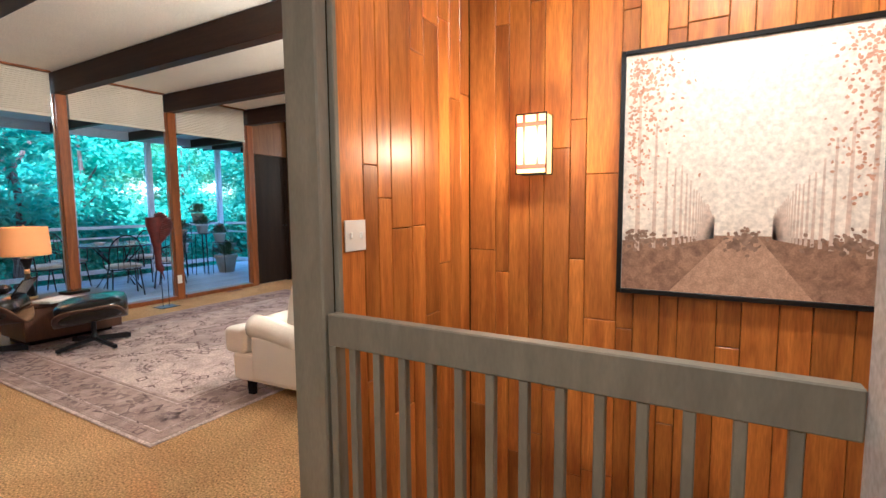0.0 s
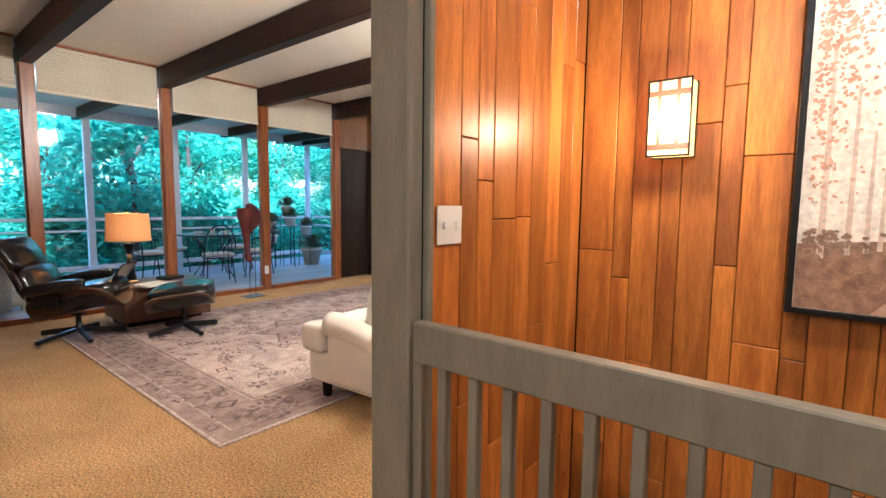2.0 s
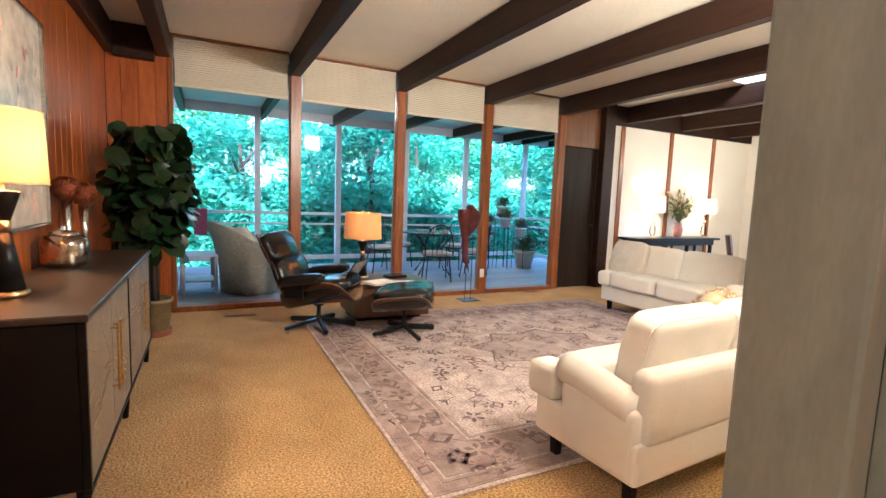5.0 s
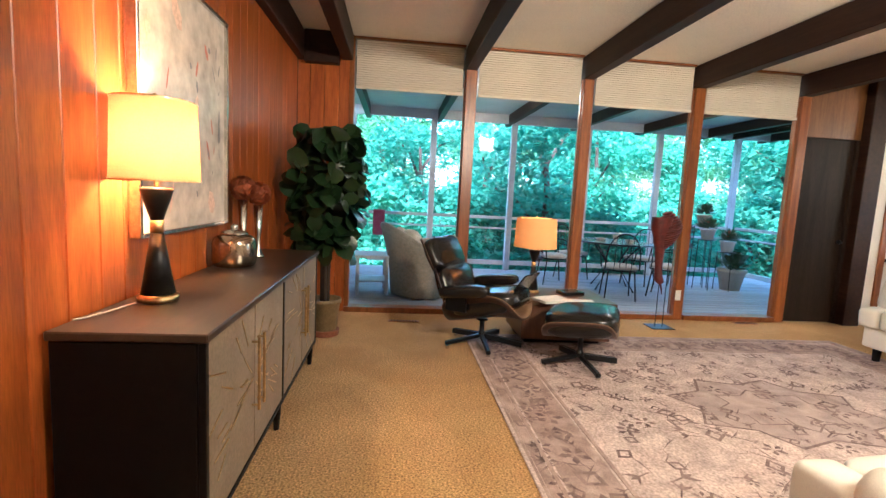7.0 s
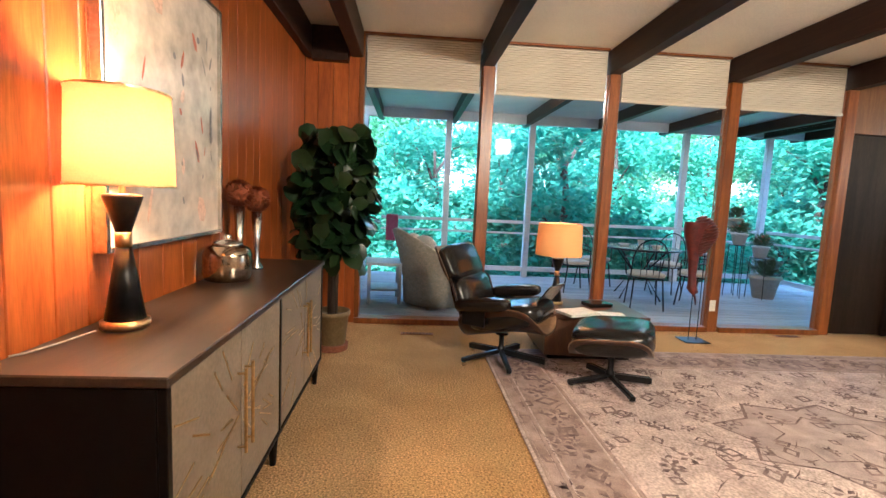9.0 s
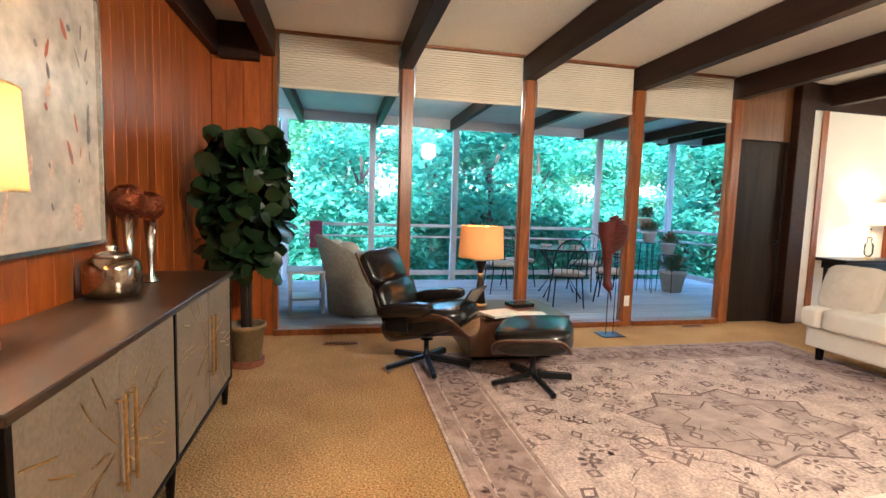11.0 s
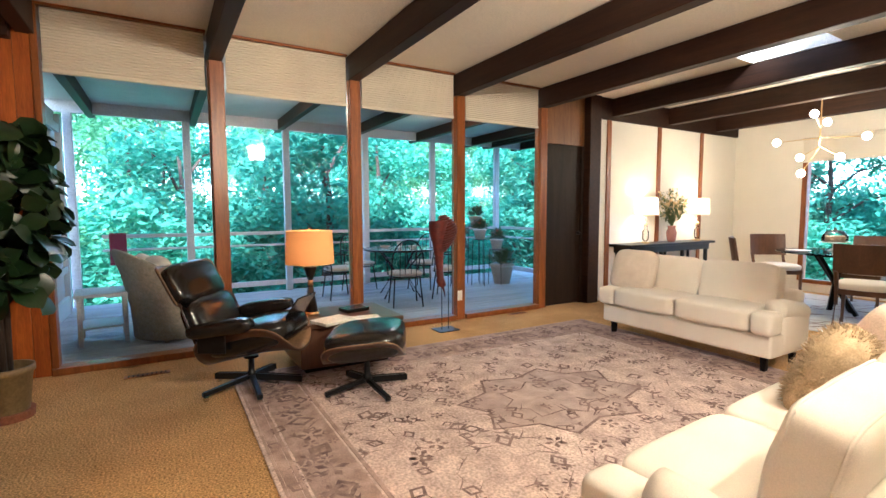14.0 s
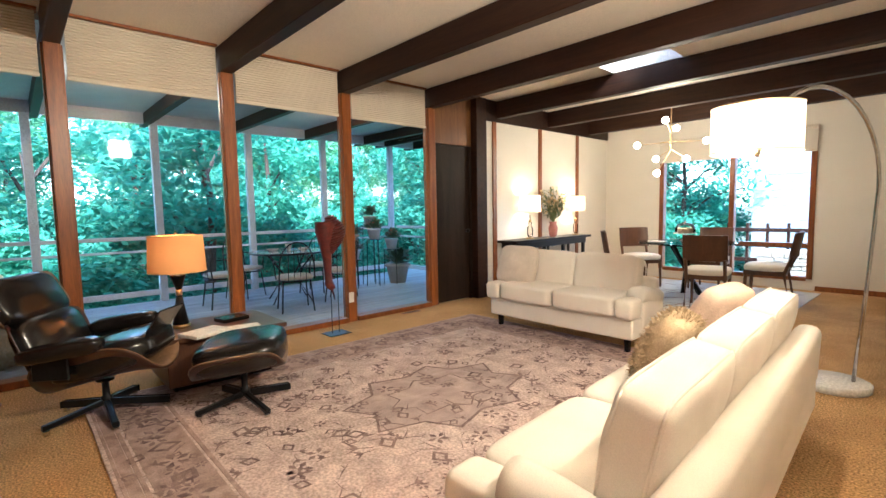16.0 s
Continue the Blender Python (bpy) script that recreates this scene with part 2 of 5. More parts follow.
def leaf_mat(name, a, b):
    """Thin leaves: diffuse outside, some daylight through them, tone by island and object."""
    m = bpy.data.materials.new(name)
    m.use_nodes = True
    nt = m.node_tree
    n, l = nt.nodes, nt.links
    n.remove(n["Principled BSDF"])
    df, tl, mx, ge, rp, co, nz, ad = (n.new("ShaderNode" + k) for k in ("BsdfDiffuse", "BsdfTranslucent", "MixShader", "NewGeometry", "ValToRGB", "TexCoord", "TexNoise", "Math"))
    nz.inputs["Scale"].default_value = 0.9
    l.new(co.outputs["Object"], nz.inputs["Vector"])
    l.new(ge.outputs["Random Per Island"], ad.inputs[0])
    l.new(nz.outputs[0], ad.inputs[1])
    dv = n.new("ShaderNodeMath")
    dv.operation = "MULTIPLY"
    dv.inputs[1].default_value = 0.5
    l.new(ad.outputs[0], dv.inputs[0])
    rp.color_ramp.elements[0].position, rp.color_ramp.elements[1].position = 0.25, 0.75
    rp.color_ramp.elements[0].color, rp.color_ramp.elements[1].color = (*a, 1), (*b, 1)
    l.new(dv.outputs[0], rp.inputs[0])
    for s in (df, tl):
        l.new(rp.outputs[0], s.inputs[0])
    mx.inputs[0].default_value = 0.45
    l.new(df.outputs[0], mx.inputs[1])
    l.new(tl.outputs[0], mx.inputs[2])
    l.new(mx.outputs[0], n["Material Output"].inputs["Surface"])
    return m


M_TLEAFS = [leaf_mat("tree_leaf_" + k, a, b) for k, a, b in (("teal", (0.08, 0.28, 0.19), (0.14, 0.40, 0.27)), ("mid", (0.10, 0.27, 0.15), (0.19, 0.40, 0.21)), ("deep", (0.05, 0.20, 0.14), (0.10, 0.29, 0.20)))]
M_GROUND = mat("woodland_floor", (0.05, 0.08, 0.035), (0.08, 0.075, 0.04), 0.95, scale=0.6, fine=9, bump=0.4)


# ---- mesh helpers ----
def thing(name, label, category, group="", loc=(0, 0, 0), rz=0.0, kind=""):
    ob = new(name)
    ob.matrix_world = pose(*loc, 0, 0, rz)
    return tagged(ob, label, category, group, kind)


def part(name, bm, material, parent=None, label="", smooth=False):
    me = bpy.data.meshes.new(name)
    bm.normal_update()
    bm.to_mesh(me)
    bm.free()
    me.materials.append(material)
    if smooth:
        for p in me.polygons:
            p.use_smooth = True
    ob = new(name, me)
    if parent:
        ob.parent = parent
    if label:
        ob["label"] = label
    return ob


def structure(name, bm, material, label, category):
    return tagged(part(name, bm, material), label, category, kind="structure")


def bx(x0, x1, y0, y1, z0, z1, bevel=0.0, bm=None, m=None, seg=1):
    bm = bm or bmesh.new()
    made = bmesh.ops.create_cube(bm, size=1.0)["verts"]
    for v in made:
        v.co = Vector(((x0 + x1) / 2 + v.co.x * (x1 - x0), (y0 + y1) / 2 + v.co.y * (y1 - y0), (z0 + z1) / 2 + v.co.z * (z1 - z0)))
    if m is not None:
        for v in made:
            v.co = m @ v.co
    if bevel:
        es = list({e for v in made for e in v.link_edges})
        bmesh.ops.bevel(bm, geom=es, offset=bevel, segments=seg, affect="EDGES", profile=0.5)
    return bm


def sloped(bm, off=0.0):
    for v in bm.verts:
        v.co.z += SLOPE * (v.co.x - WX)
    return bm


def tube(points, r, bm=None, seg=8, r_end=None, closed=False):
    """A round bar along points."""
    bm = bm or bmesh.new()
    pts = [Vector(p) for p in points]
    rings = []
    n = len(pts)
    for i, p in enumerate(pts):
        a = pts[max(i - 1, 0)] if not closed else pts[i - 1]
        b = pts[min(i + 1, n - 1)] if not closed else pts[(i + 1) % n]
        q = (b - a).normalized().to_track_quat("Z", "Y")
        rr = r if r_end is None else r + (r_end - r) * i / (n - 1)
        rings.append([bm.verts.new(p + q @ Vector((rr * math.cos(2 * math.pi * k / seg), rr * math.sin(2 * math.pi * k / seg), 0))) for k in range(seg)])
    for i in range(n if closed else n - 1):
        a, b = rings[i], rings[(i + 1) % n]
        for k in range(seg):
            bm.faces.new((a[k], a[(k + 1) % seg], b[(k + 1) % seg], b[k]))
    if not closed:
        bm.faces.new(rings[0][::-1])
        bm.faces.new(rings[-1])
    return bm


def lathe(profile, c=(0, 0, 0), seg=28, bm=None, cap=True):
    """Turned form: profile of (radius, height)."""
    bm = bm or bmesh.new()
    rings = [[bm.verts.new((c[0] + r * math.cos(2 * math.pi * k / seg), c[1] + r * math.sin(2 * math.pi * k / seg), c[2] + z)) for k in range(seg)] for r, z in profile]
    for a, b in zip(rings, rings[1:]):
        for k in range(seg):
            bm.faces.new((a[k], a[(k + 1) % seg], b[(k + 1) % seg], b[k]))
    if cap:
        bm.faces.new(rings[0][::-1])
        bm.faces.new(rings[-1])
    return bm


def cushion(w, d, h, m=None, puff=0.12, power=5.0, n=10, bm=None, tuft=0.0, wave=0.004):
    """A stuffed box: rounded edges, bulging faces; centred."""
    bm = bm or bmesh.new()
    made = bmesh.ops.create_cube(bm, size=2.0)["verts"]
    es = list({e for v in made for e in v.link_edges})
    bmesh.ops.subdivide_edges(bm, edges=es, cuts=n, use_grid_fill=True)
    for v in bm.verts:
        x, y, z = v.co
        k = (abs(x) ** power + abs(y) ** power + abs(z) ** power) ** (-1.0 / power)
        x, y, z = x * k, y * k, z * k
        bulge = 1 + puff * (1 - min(1, x * x)) * (1 - min(1, y * y))
        zz = z * bulge
        if tuft and z > 0:
            for tx, ty in ((-0.4, -0.35), (0.4, -0.35), (-0.4, 0.35), (0.4, 0.35)):
                zz -= tuft * math.exp(-((x - tx) ** 2 + (y - ty) ** 2) / 0.03)
        p = Vector((x * w / 2, y * d / 2, zz * h / 2))
        p += Vector((1, 1, 1)) * wave * noise.noise(p * 7 + Vector((w * 9, d * 5, 0)))
        v.co = m @ p if m is not None else p
    return bm


def lit(*pairs):
    for o in pairs:
        o.visible_shadow = False


# ---- structure ----
bmf = bmesh.new()
for x0, x1, y0, y1 in ((-8.4, -3.15, 0.8, 12.4), (-3.15, -0.2, 0.8, 3.89), (-3.15, -0.2, 5.15, 12.4)):
    bx(x0, x1, y0, y1, -0.12, 0.0, bm=bmf)
floor = structure("floor", bmf, M_CARPET, "beige shag carpet laid wall to wall", "carpet")

SK = (-6.36, -5.60, 8.60, 8.953)
bmc = bmesh.new()
for x0, x1, y0, y1 in ((-8.4, SK[0], 0.8, 12.4), (SK[1], -0.2, 0.8, 12.4), (SK[0], SK[1], 0.8, SK[2]), (SK[0], SK[1], SK[3], 12.4)):
    bx(x0, x1, y0, y1, 2.76, 2.86, bm=bmc)
structure("ceiling", sloped(bmc), M_CEIL, "cream painted ceiling between dark beams", "ceiling")
bms = bmesh.new()
for x0, x1, y0, y1 in ((SK[0] - .03, SK[0], SK[2], SK[3]), (SK[1], SK[1] + .03, SK[2], SK[3]), (SK[0], SK[1], SK[2] - .03, SK[2]), (SK[0], SK[1], SK[3], SK[3] + .03)):
    bx(x0, x1, y0, y1, 2.865, 3.12, bm=bms)
skl = structure("skylight", sloped(bms), M_WHITE, "white skylight shaft between the beams", "skylight")
o = part("pane", sloped(bx(SK[0], SK[1], SK[2], SK[3], 3.09, 3.095)), M_GLASS, skl)
lit(o)

BEAMS = [4.07 + 1.235 * k for k in range(-1, 7)]
for y in BEAMS:
    b = tagged(part("ceiling_beam", sloped(bx(WX - 0.02 if y > 7.8 else WX - 0.1, -0.3, y - 0.055, y + 0.055, 2.52, 2.756, 0.006)), M_BEAM), "dark-stained exposed ceiling beam", "beam", "ceiling beams", "structure")
structure("wall_beam", sloped(bx(WX, -3.6, SY, SY + 0.07, 2.49, 2.756, 0.005)), M_BEAM, "dark wooden beam along the panelled wall", "beam")
structure("header_beam", bx(WX, WX + 0.09, SY + 0.072, 2.758, 2.46, 2.759, 0.005), M_BEAM, "dark wooden header over the corner panel", "beam")


def planks(wall, axis, fixed, lo, hi, z0, z1, inward, widths, seed, butt=True, wood=M_PANEL):
    """Random-width vertical boards as parts of a wall; axis is the one that they run side by side along."""
    rnd = random.Random(seed)
    u = lo
    while u < hi - 0.01:
        w = min(rnd.choice(widths), hi - u)
        if hi - u - w < 0.03:
            w = hi - u
        z = z0
        while z < z1 - 0.02:
            h = min(rnd.uniform(0.5, 1.9), z1 - z)
            if z1 - z - h < 0.25 or not butt:
                h = z1 - z
            a, b = sorted((fixed, fixed + inward * (0.013 + rnd.uniform(0, 0.0012))))
            g = 0.0014
            if axis == "x":
                bm = bx(u + g, u + w - g, a, b, z + g, z + h - g, 0.0028)
            else:
                bm = bx(a, b, u + g, u + w - g, z + g, z + h - g, 0.0028)
            part("plank", bm, wood, wall)
            z += h
        u += w


WID = (0.075, 0.09, 0.11, 0.13, 0.15)
w_s = structure("wall_south", bx(WX, -3.6, SY - 0.15, SY - 0.015, 0, 2.95), M_GROOVE, "honey wood panelled living room wall", "wall")
w_r = structure("wall_return", bx(WX - 0.14, WX - 0.015, SY - 0.15, 2.86, 0, 2.76), M_GROOVE, "honey wood panelled return beside the glass", "wall")
w_p = structure("wall_stair_side", bx(PX - 0.1, PX - 0.015, 3.986, PY + 0.1, -1.6, 2.76), M_GROOVE, "honey wood panelled stair wall with a switch", "wall")
w_q = structure("wall_stair_back", bx(PX - 0.015, -0.3, PY + 0.015, PY + 0.12, -1.6, 2.76), M_GROOVE, "honey wood panelled stair wall with sconce and picture", "wall")
planks(w_s, "x", SY - 0.015, WX, -3.6, 0.0, 2.76, 1, (0.12, 0.14, 0.17), 3, False, M_PANELRED)
planks(w_r, "y", WX - 0.015, SY, 2.86, 0.0, 2.71, 1, (0.12, 0.14, 0.17), 4, False, M_PANELRED)
planks(w_p, "y", PX - 0.015, 3.986, PY, -1.5, 2.715, 1, WID, 5)
planks(w_q, "x", PY + 0.015, PX, -0.3, -1.5, 2.715, -1, WID, 6)

# plain walls that close the place
structure("wall_living_east", bx(PX - 0.12, PX - 0.1, 3.963, DY, 0, 2.76), M_WHITE, "cream painted wall behind the sofa", "wall")
structure("wall_hall_jog", bx(-3.6, -3.48, 0.9, SY, 0, 2.76), M_WHITE, "cream painted hall wall", "wall")
structure("wall_hall_south", bx(-3.6, -1.5, 0.85, 0.97, 0, 2.76), M_WHITE, "cream painted hall end wall", "wall")
structure("wall_hall_east", bx(-1.57, -1.42, 0.97, 3.93, 0, 2.76, 0.004), M_DPAINT, "white painted hall wall end", "wall")
structure("wall_stair_east", bx(-0.3, -0.2, 3.8, PY + 0.12, -1.6, 2.76), M_WHITE, "cream painted stairwell wall", "wall")
structure("wall_stair_south", bx(-1.42, -0.3, 3.82, 3.92, -1.6, 2.76), M_WHITE, "cream painted stairwell wall", "wall")
structure("wall_under_landing", bx(PX, -1.42, 3.83, 3.885, -1.6, -0.121), M_WHITE, "cream painted wall under the landing", "wall")
stairs = thing("staircase", "carpeted stairs going down beside the panelled wall", "stairs", kind="structure")
for i in range(8):
    part("step", bx(-0.4 - 0.27 * (i + 1), -0.4 - 0.27 * i, 3.93, PY - 0.02, -1.6, -0.18 * (i + 1), 0.01), M_CARPET, stairs)
part("skirt", bx(PX + 0.002, PX + 0.02, 3.93, PY - 0.02, -0.62, -0.50, 0.003, m=Matrix.Translation((0, 0, 0.0))), M_DOOR, stairs)
part("landing", bx(PX, -2.56, 3.89, PY - 0.02, -1.62, -1.5), M_CARPET, stairs)

# window wall
GY = [2.91] + [4.07 + 1.235 * k for k in range(4)]
for k, y in enumerate(GY[1:]):
    post = tagged(part("window_post", bx(WX - 0.11, WX + 0.012, y - 0.054, y + 0.054, 0.0, 2.519, 0.005), M_REDWOOD), "red-brown wooden post between the tall windows", "post", "window posts", "structure")
    for s in (-1, 1):
        part("stop_bead", bx(WX - 0.075, WX - 0.028, y + s * 0.054 - 0.012 * (s < 0), y + s * 0.054 + 0.012 * (s > 0), 0.06, 2.519, 0.002), M_REDWOOD, post)
for k in range(4):
    y0, y1 = (2.862 if k == 0 else GY[k] + 0.067), GY[k + 1] - 0.067
    win = thing("window_%d" % (k + 1), "tall fixed glass pane in a red-brown wooden frame", "window", "tall windows", kind="structure")
    part("window_sill", bx(WX - 0.12, WX + 0.03, y0, y1, 0.0, 0.055, 0.004), M_REDWOOD, win)
    part("window_head", bx(WX - 0.11, WX, y0, y1, 2.74, 2.759, 0.004), M_REDWOOD, win)
    if k == 0:
        part("jamb", bx(WX - 0.11, WX + 0.01, 2.862, 2.905, 0.056, 2.739, 0.004), M_REDWOOD, win)
        y0 = 2.906
    p = part("pane", bx(WX - 0.056, WX - 0.050, y0 + 0.001, y1 - 0.001, 0.056, 2.739), M_GLASS, win)
    lit(p)
    sh = thing("window_shade", "cream pleated cellular shade pulled up at the window head", "shade", "window shades")
    bm = bmesh.new()
    n = 20
    prof = []
    for i in range(n + 1):
        z = 2.735 - (2.735 - 2.30) * i / n
        prof += [(0.006, z), (0.020, z - (2.735 - 2.30) / n / 2)]
    va = [bm.verts.new((WX + 0.006 - 0.04 + px, y0 + 0.016, z)) for px, z in prof]
    vb = [bm.verts.new((WX + 0.006 - 0.04 + px, y1 - 0.016, z)) for px, z in prof]
    wa = [bm.verts.new((WX - 0.046, y0 + 0.016, z)) for px, z in prof]
    wb = [bm.verts.new((WX - 0.046, y1 - 0.016, z)) for px, z in prof]
    for i in range(len(prof) - 1):
        bm.faces.new((va[i], va[i + 1], vb[i + 1], vb[i]))
        bm.faces.new((wa[i], wb[i], wb[i + 1], wa[i + 1]))
        bm.faces.new((va[i], wa[i], wa[i + 1], va[i + 1]))
        bm.faces.new((vb[i], vb[i + 1], wb[i + 1], wb[i]))
    part("pleats", bm, M_SHADE, sh)
    part("bottom_rail", bx(WX - 0.045, WX - 0.008, y0 + 0.012, y1 - 0.012, 2.265, 2.293, 0.004), M_SHADE, sh)
    part("head_rail", bx(WX - 0.045, WX - 0.004, y0 + 0.010, y1 - 0.010, 2.742, 2.757, 0.003), M_REDWOOD, sh)

# door bay and column
DW = structure("wall_door_bay", bx(WX - 0.11, WX - 0.015, 7.802, 8.49, 2.09, 2.76), M_GROOVE, "wood panel over the dark door", "wall")
part("panel", bx(WX - 0.015, WX + 0.0, 7.802, 8.49, 2.095, 2.759, 0.003), mat("brown_panel_wood", (0.20, 0.085, 0.024), (0.13, 0.052, 0.015), 0.4, scale=3, stretch=(8, 8, 0.6), fine=30, bump=0.05), DW)
door = thing("door_1", "closed dark brown door with a small knob", "door", kind="structure")
part("door_leaf", bx(WX - 0.06, WX - 0.02, 7.842, 8.448, 0.01, 2.088, 0.004), M_DOOR, door)
for a, b in ((7.802, 7.84), (8.45, 8.49)):
    part("door_jamb", bx(WX - 0.11, WX + 0.006, a, b, 0.0, 2.089, 0.003), M_DOOR, door)
part("door_knob", lathe([(0.005, -0.03), (0.018, -0.025), (0.024, 0.0), (0.016, 0.02), (0.004, 0.024)], seg=14), M_BLACK, door, smooth=True).matrix_local = pose(WX + 0.02, 8.39, 0.95, 0, 90, 0)
structure("column", bx(WX - 0.11, WX + 0.10, 8.495, 8.70, 0, 2.756, 0.006), M_BEAM, "dark-stained wooden column beside the door", "column")
w_w = structure("wall_west_dining", bx(WX - 0.1, WX + 0.03, 8.702, DY + 0.1, 0, 2.52), M_WHITE, "cream dining wall with wooden strips", "wall")
structure("wall_plate", bx(WX - 0.05, WX + 0.06, 8.702, DY, 2.47, 2.759, 0.004), M_BEAM, "dark wooden plate above the cream wall", "beam")
for y in (8.93, 10.02, 11.09):
    t = tagged(part("wall_strip", bx(WX + 0.031, WX + 0.055, y - 0.05, y - 0.008, 0.0, 2.468, 0.003), M_REDWOOD), "red-brown wooden batten on the cream wall", "trim", "wall battens", "structure")
    part("strip", bx(WX + 0.031, WX + 0.048, y + 0.0, y + 0.035, 0.0, 2.468, 0.003), M_REDWOOD, t)
structure("baseboard", bx(WX + 0.031, WX + 0.043, 9.09, DY - 0.02, 0.0, 0.075, 0.002), M_REDWOOD, "low wooden baseboard", "baseboard")
# dining end wall with window opening
DWX0, DWX1, DWM, DZ0, DZM, DZ1 = -7.12, -5.03, -6.04, 0.16, 0.64, 2.30
bm = bmesh.new()
for x0, x1, z0, z1 in ((-8.4, DWX0, 0, 2.76), (DWX1, -3.0, 0, 2.76), (DWX0, DWX1, 0, DZ0), (DWX0, DWX1, DZ1, 2.76)):
    bx(x0, x1, DY, DY + 0.13, z0, z1, bm=bm)
structure("wall_north", bm, M_WHITE, "cream dining end wall with a large window", "wall")
structure("baseboard_north", bx(DWX1 + 0.07, -3.2, DY - 0.014, DY - 0.001, 0.0, 0.07, 0.002), M_REDWOOD, "low wooden baseboard", "baseboard")
dw = thing("window_5", "large dining window in a wooden frame with low panes", "window", kind="structure")
for x in (DWX0, DWM, DWX1):
    part("window_frame", bx(x - 0.035, x + 0.035, DY - 0.02, DY + 0.10, DZ0, DZ1, 0.004), M_REDWOOD, dw)
for z in (DZ0, DZM, DZ1):
    part("window_rail", bx(DWX0 + 0.036, DWX1 - 0.036, DY - 0.015, DY + 0.095, z - 0.03, z + 0.03, 0.004), M_REDWOOD, dw)
for x0, x1 in ((DWX0, DWM), (DWM, DWX1)):
    for z0, z1 in ((DZ0, DZM), (DZM, DZ1)):
        p = part("pane", bx(x0 + 0.036, x1 - 0.036, DY + 0.04, DY + 0.046, z0 + 0.031, z1 - 0.031), M_GLASS, dw)
        lit(p)
rs = thing("roller_shade", "cream roller shade at the head of the dining window", "shade")
part("fabric", bx(DWX0 - 0.02, DWX1 + 0.04, DY - 0.06, DY - 0.055, 1.98, 2.28), M_SHADE, rs)
part("hem_bar", bx(DWX0 - 0.02, DWX1 + 0.04, DY - 0.065, DY - 0.05, 1.96, 1.979, 0.003), M_SHADE, rs)
part("roller", tube([(DWX0 - 0.02, DY - 0.055, 2.30), (DWX1 + 0.04, DY - 0.055, 2.30)], 0.03, seg=12), M_SHADE, rs)

# grey post and stair railing
structure("stair_post", bx(-3.142, -2.992, 3.90, 3.960, 0.0, cz(-3.1), 0.006), M_GREY, "grey-stained square post at the stair opening", "post")
rail = thing("stair_railing", "grey-stained wooden railing with square balusters", "railing", kind="structure")
part("top_rail", bx(-2.990, -1.572, 3.915, 3.960, 0.775, 0.886, 0.004), M_GREY, rail)
part("half_post", bx(-2.990, -2.958, 3.918, 3.960, -0.12, 0.774, 0.003), M_GREY, rail)
structure("post_trim", bx(PX - 0.002, -2.972, 3.962, 3.984, -0.12, 2.755, 0.003), M_GREY, "grey-stained trim strip beside the stair post", "trim")
u = -2.892
while u < -1.585:
    part("baluster", bx(u - 0.014, u + 0.014, 3.923, 3.953, -0.12, 0.774, 0.003), M_GREY, rail)
    u += 0.1012


# ---- living room things ----
def rot(x=0, y=0, z=0, rx=0, ry=0, rz=0):
    return pose(x, y, z, rx, ry, rz)


def disc_poly(pts, z, bm):
    bm.faces.new([bm.verts.new((x, y, z)) for x, y in pts])


RX0, RX1, RY0, RY1 = -7.45, -4.37, 4.02, 7.70
rug = thing("area_rug", "faded mauve and beige oriental rug with a star medallion", "rug")
part("woven_field", bx(RX0, RX1, RY0, RY1, 0.001, 0.012, 0.003), M_RUG, rug)
bm = bmesh.new()
for i0, i1, h in ((0.022, 0.036, 0.0150), (0.095, 0.115, 0.0150), (0.40, 0.42, 0.0150), (0.040, 0.090, 0.0140), (0.13, 0.385, 0.0140)):
    for x0, x1, y0, y1 in ((RX0 + i0, RX1 - i0, RY0 + i0, RY0 + i1), (RX0 + i0, RX1 - i0, RY1 - i1, RY1 - i0), (RX0 + i0, RX0 + i1, RY0 + i1, RY1 - i1), (RX1 - i1, RX1 - i0, RY0 + i1, RY1 - i1)):
        bx(x0, x1, y0, y1, 0.0121, h, bm=bm)
part("border", bm, M_RUG3, rug, "darker worn border bands")
RC = (-5.93, 5.83)


def star(a, b, notch, n=8, turn=22.5):
    """Outline of the medallion: a stepped star stretched along the rug."""
    out = []
    for i in range(n * 2):
        ang = radians(turn + i * 180.0 / n)
        r = 1.0 if i % 2 == 0 else notch
        out.append((RC[0] + a * r * math.cos(ang), RC[1] + b * r * math.sin(ang)))
    return out


def ring(outer, inner, z, bm):
    vo = [bm.verts.new((x, y, z)) for x, y in outer]
    vi = [bm.verts.new((x, y, z)) for x, y in inner]
    for i in range(len(vo)):
        j = (i + 1) % len(vo)
        bm.faces.new((vo[i], vo[j], vi[j], vi[i]))


bm = bmesh.new()
disc_poly(star(0.50, 0.68, 0.76), 0.0128, bm)
part("medallion", bm, M_RUG4, rug, "darker star-shaped centre medallion")
bm = bmesh.new()
ring(star(0.52, 0.70, 0.76), star(0.495, 0.675, 0.76), 0.0136, bm)
ring(star(0.30, 0.42, 0.74, 8, 0), star(0.285, 0.405, 0.74, 8, 0), 0.0136, bm)
rnd = random.Random(8)


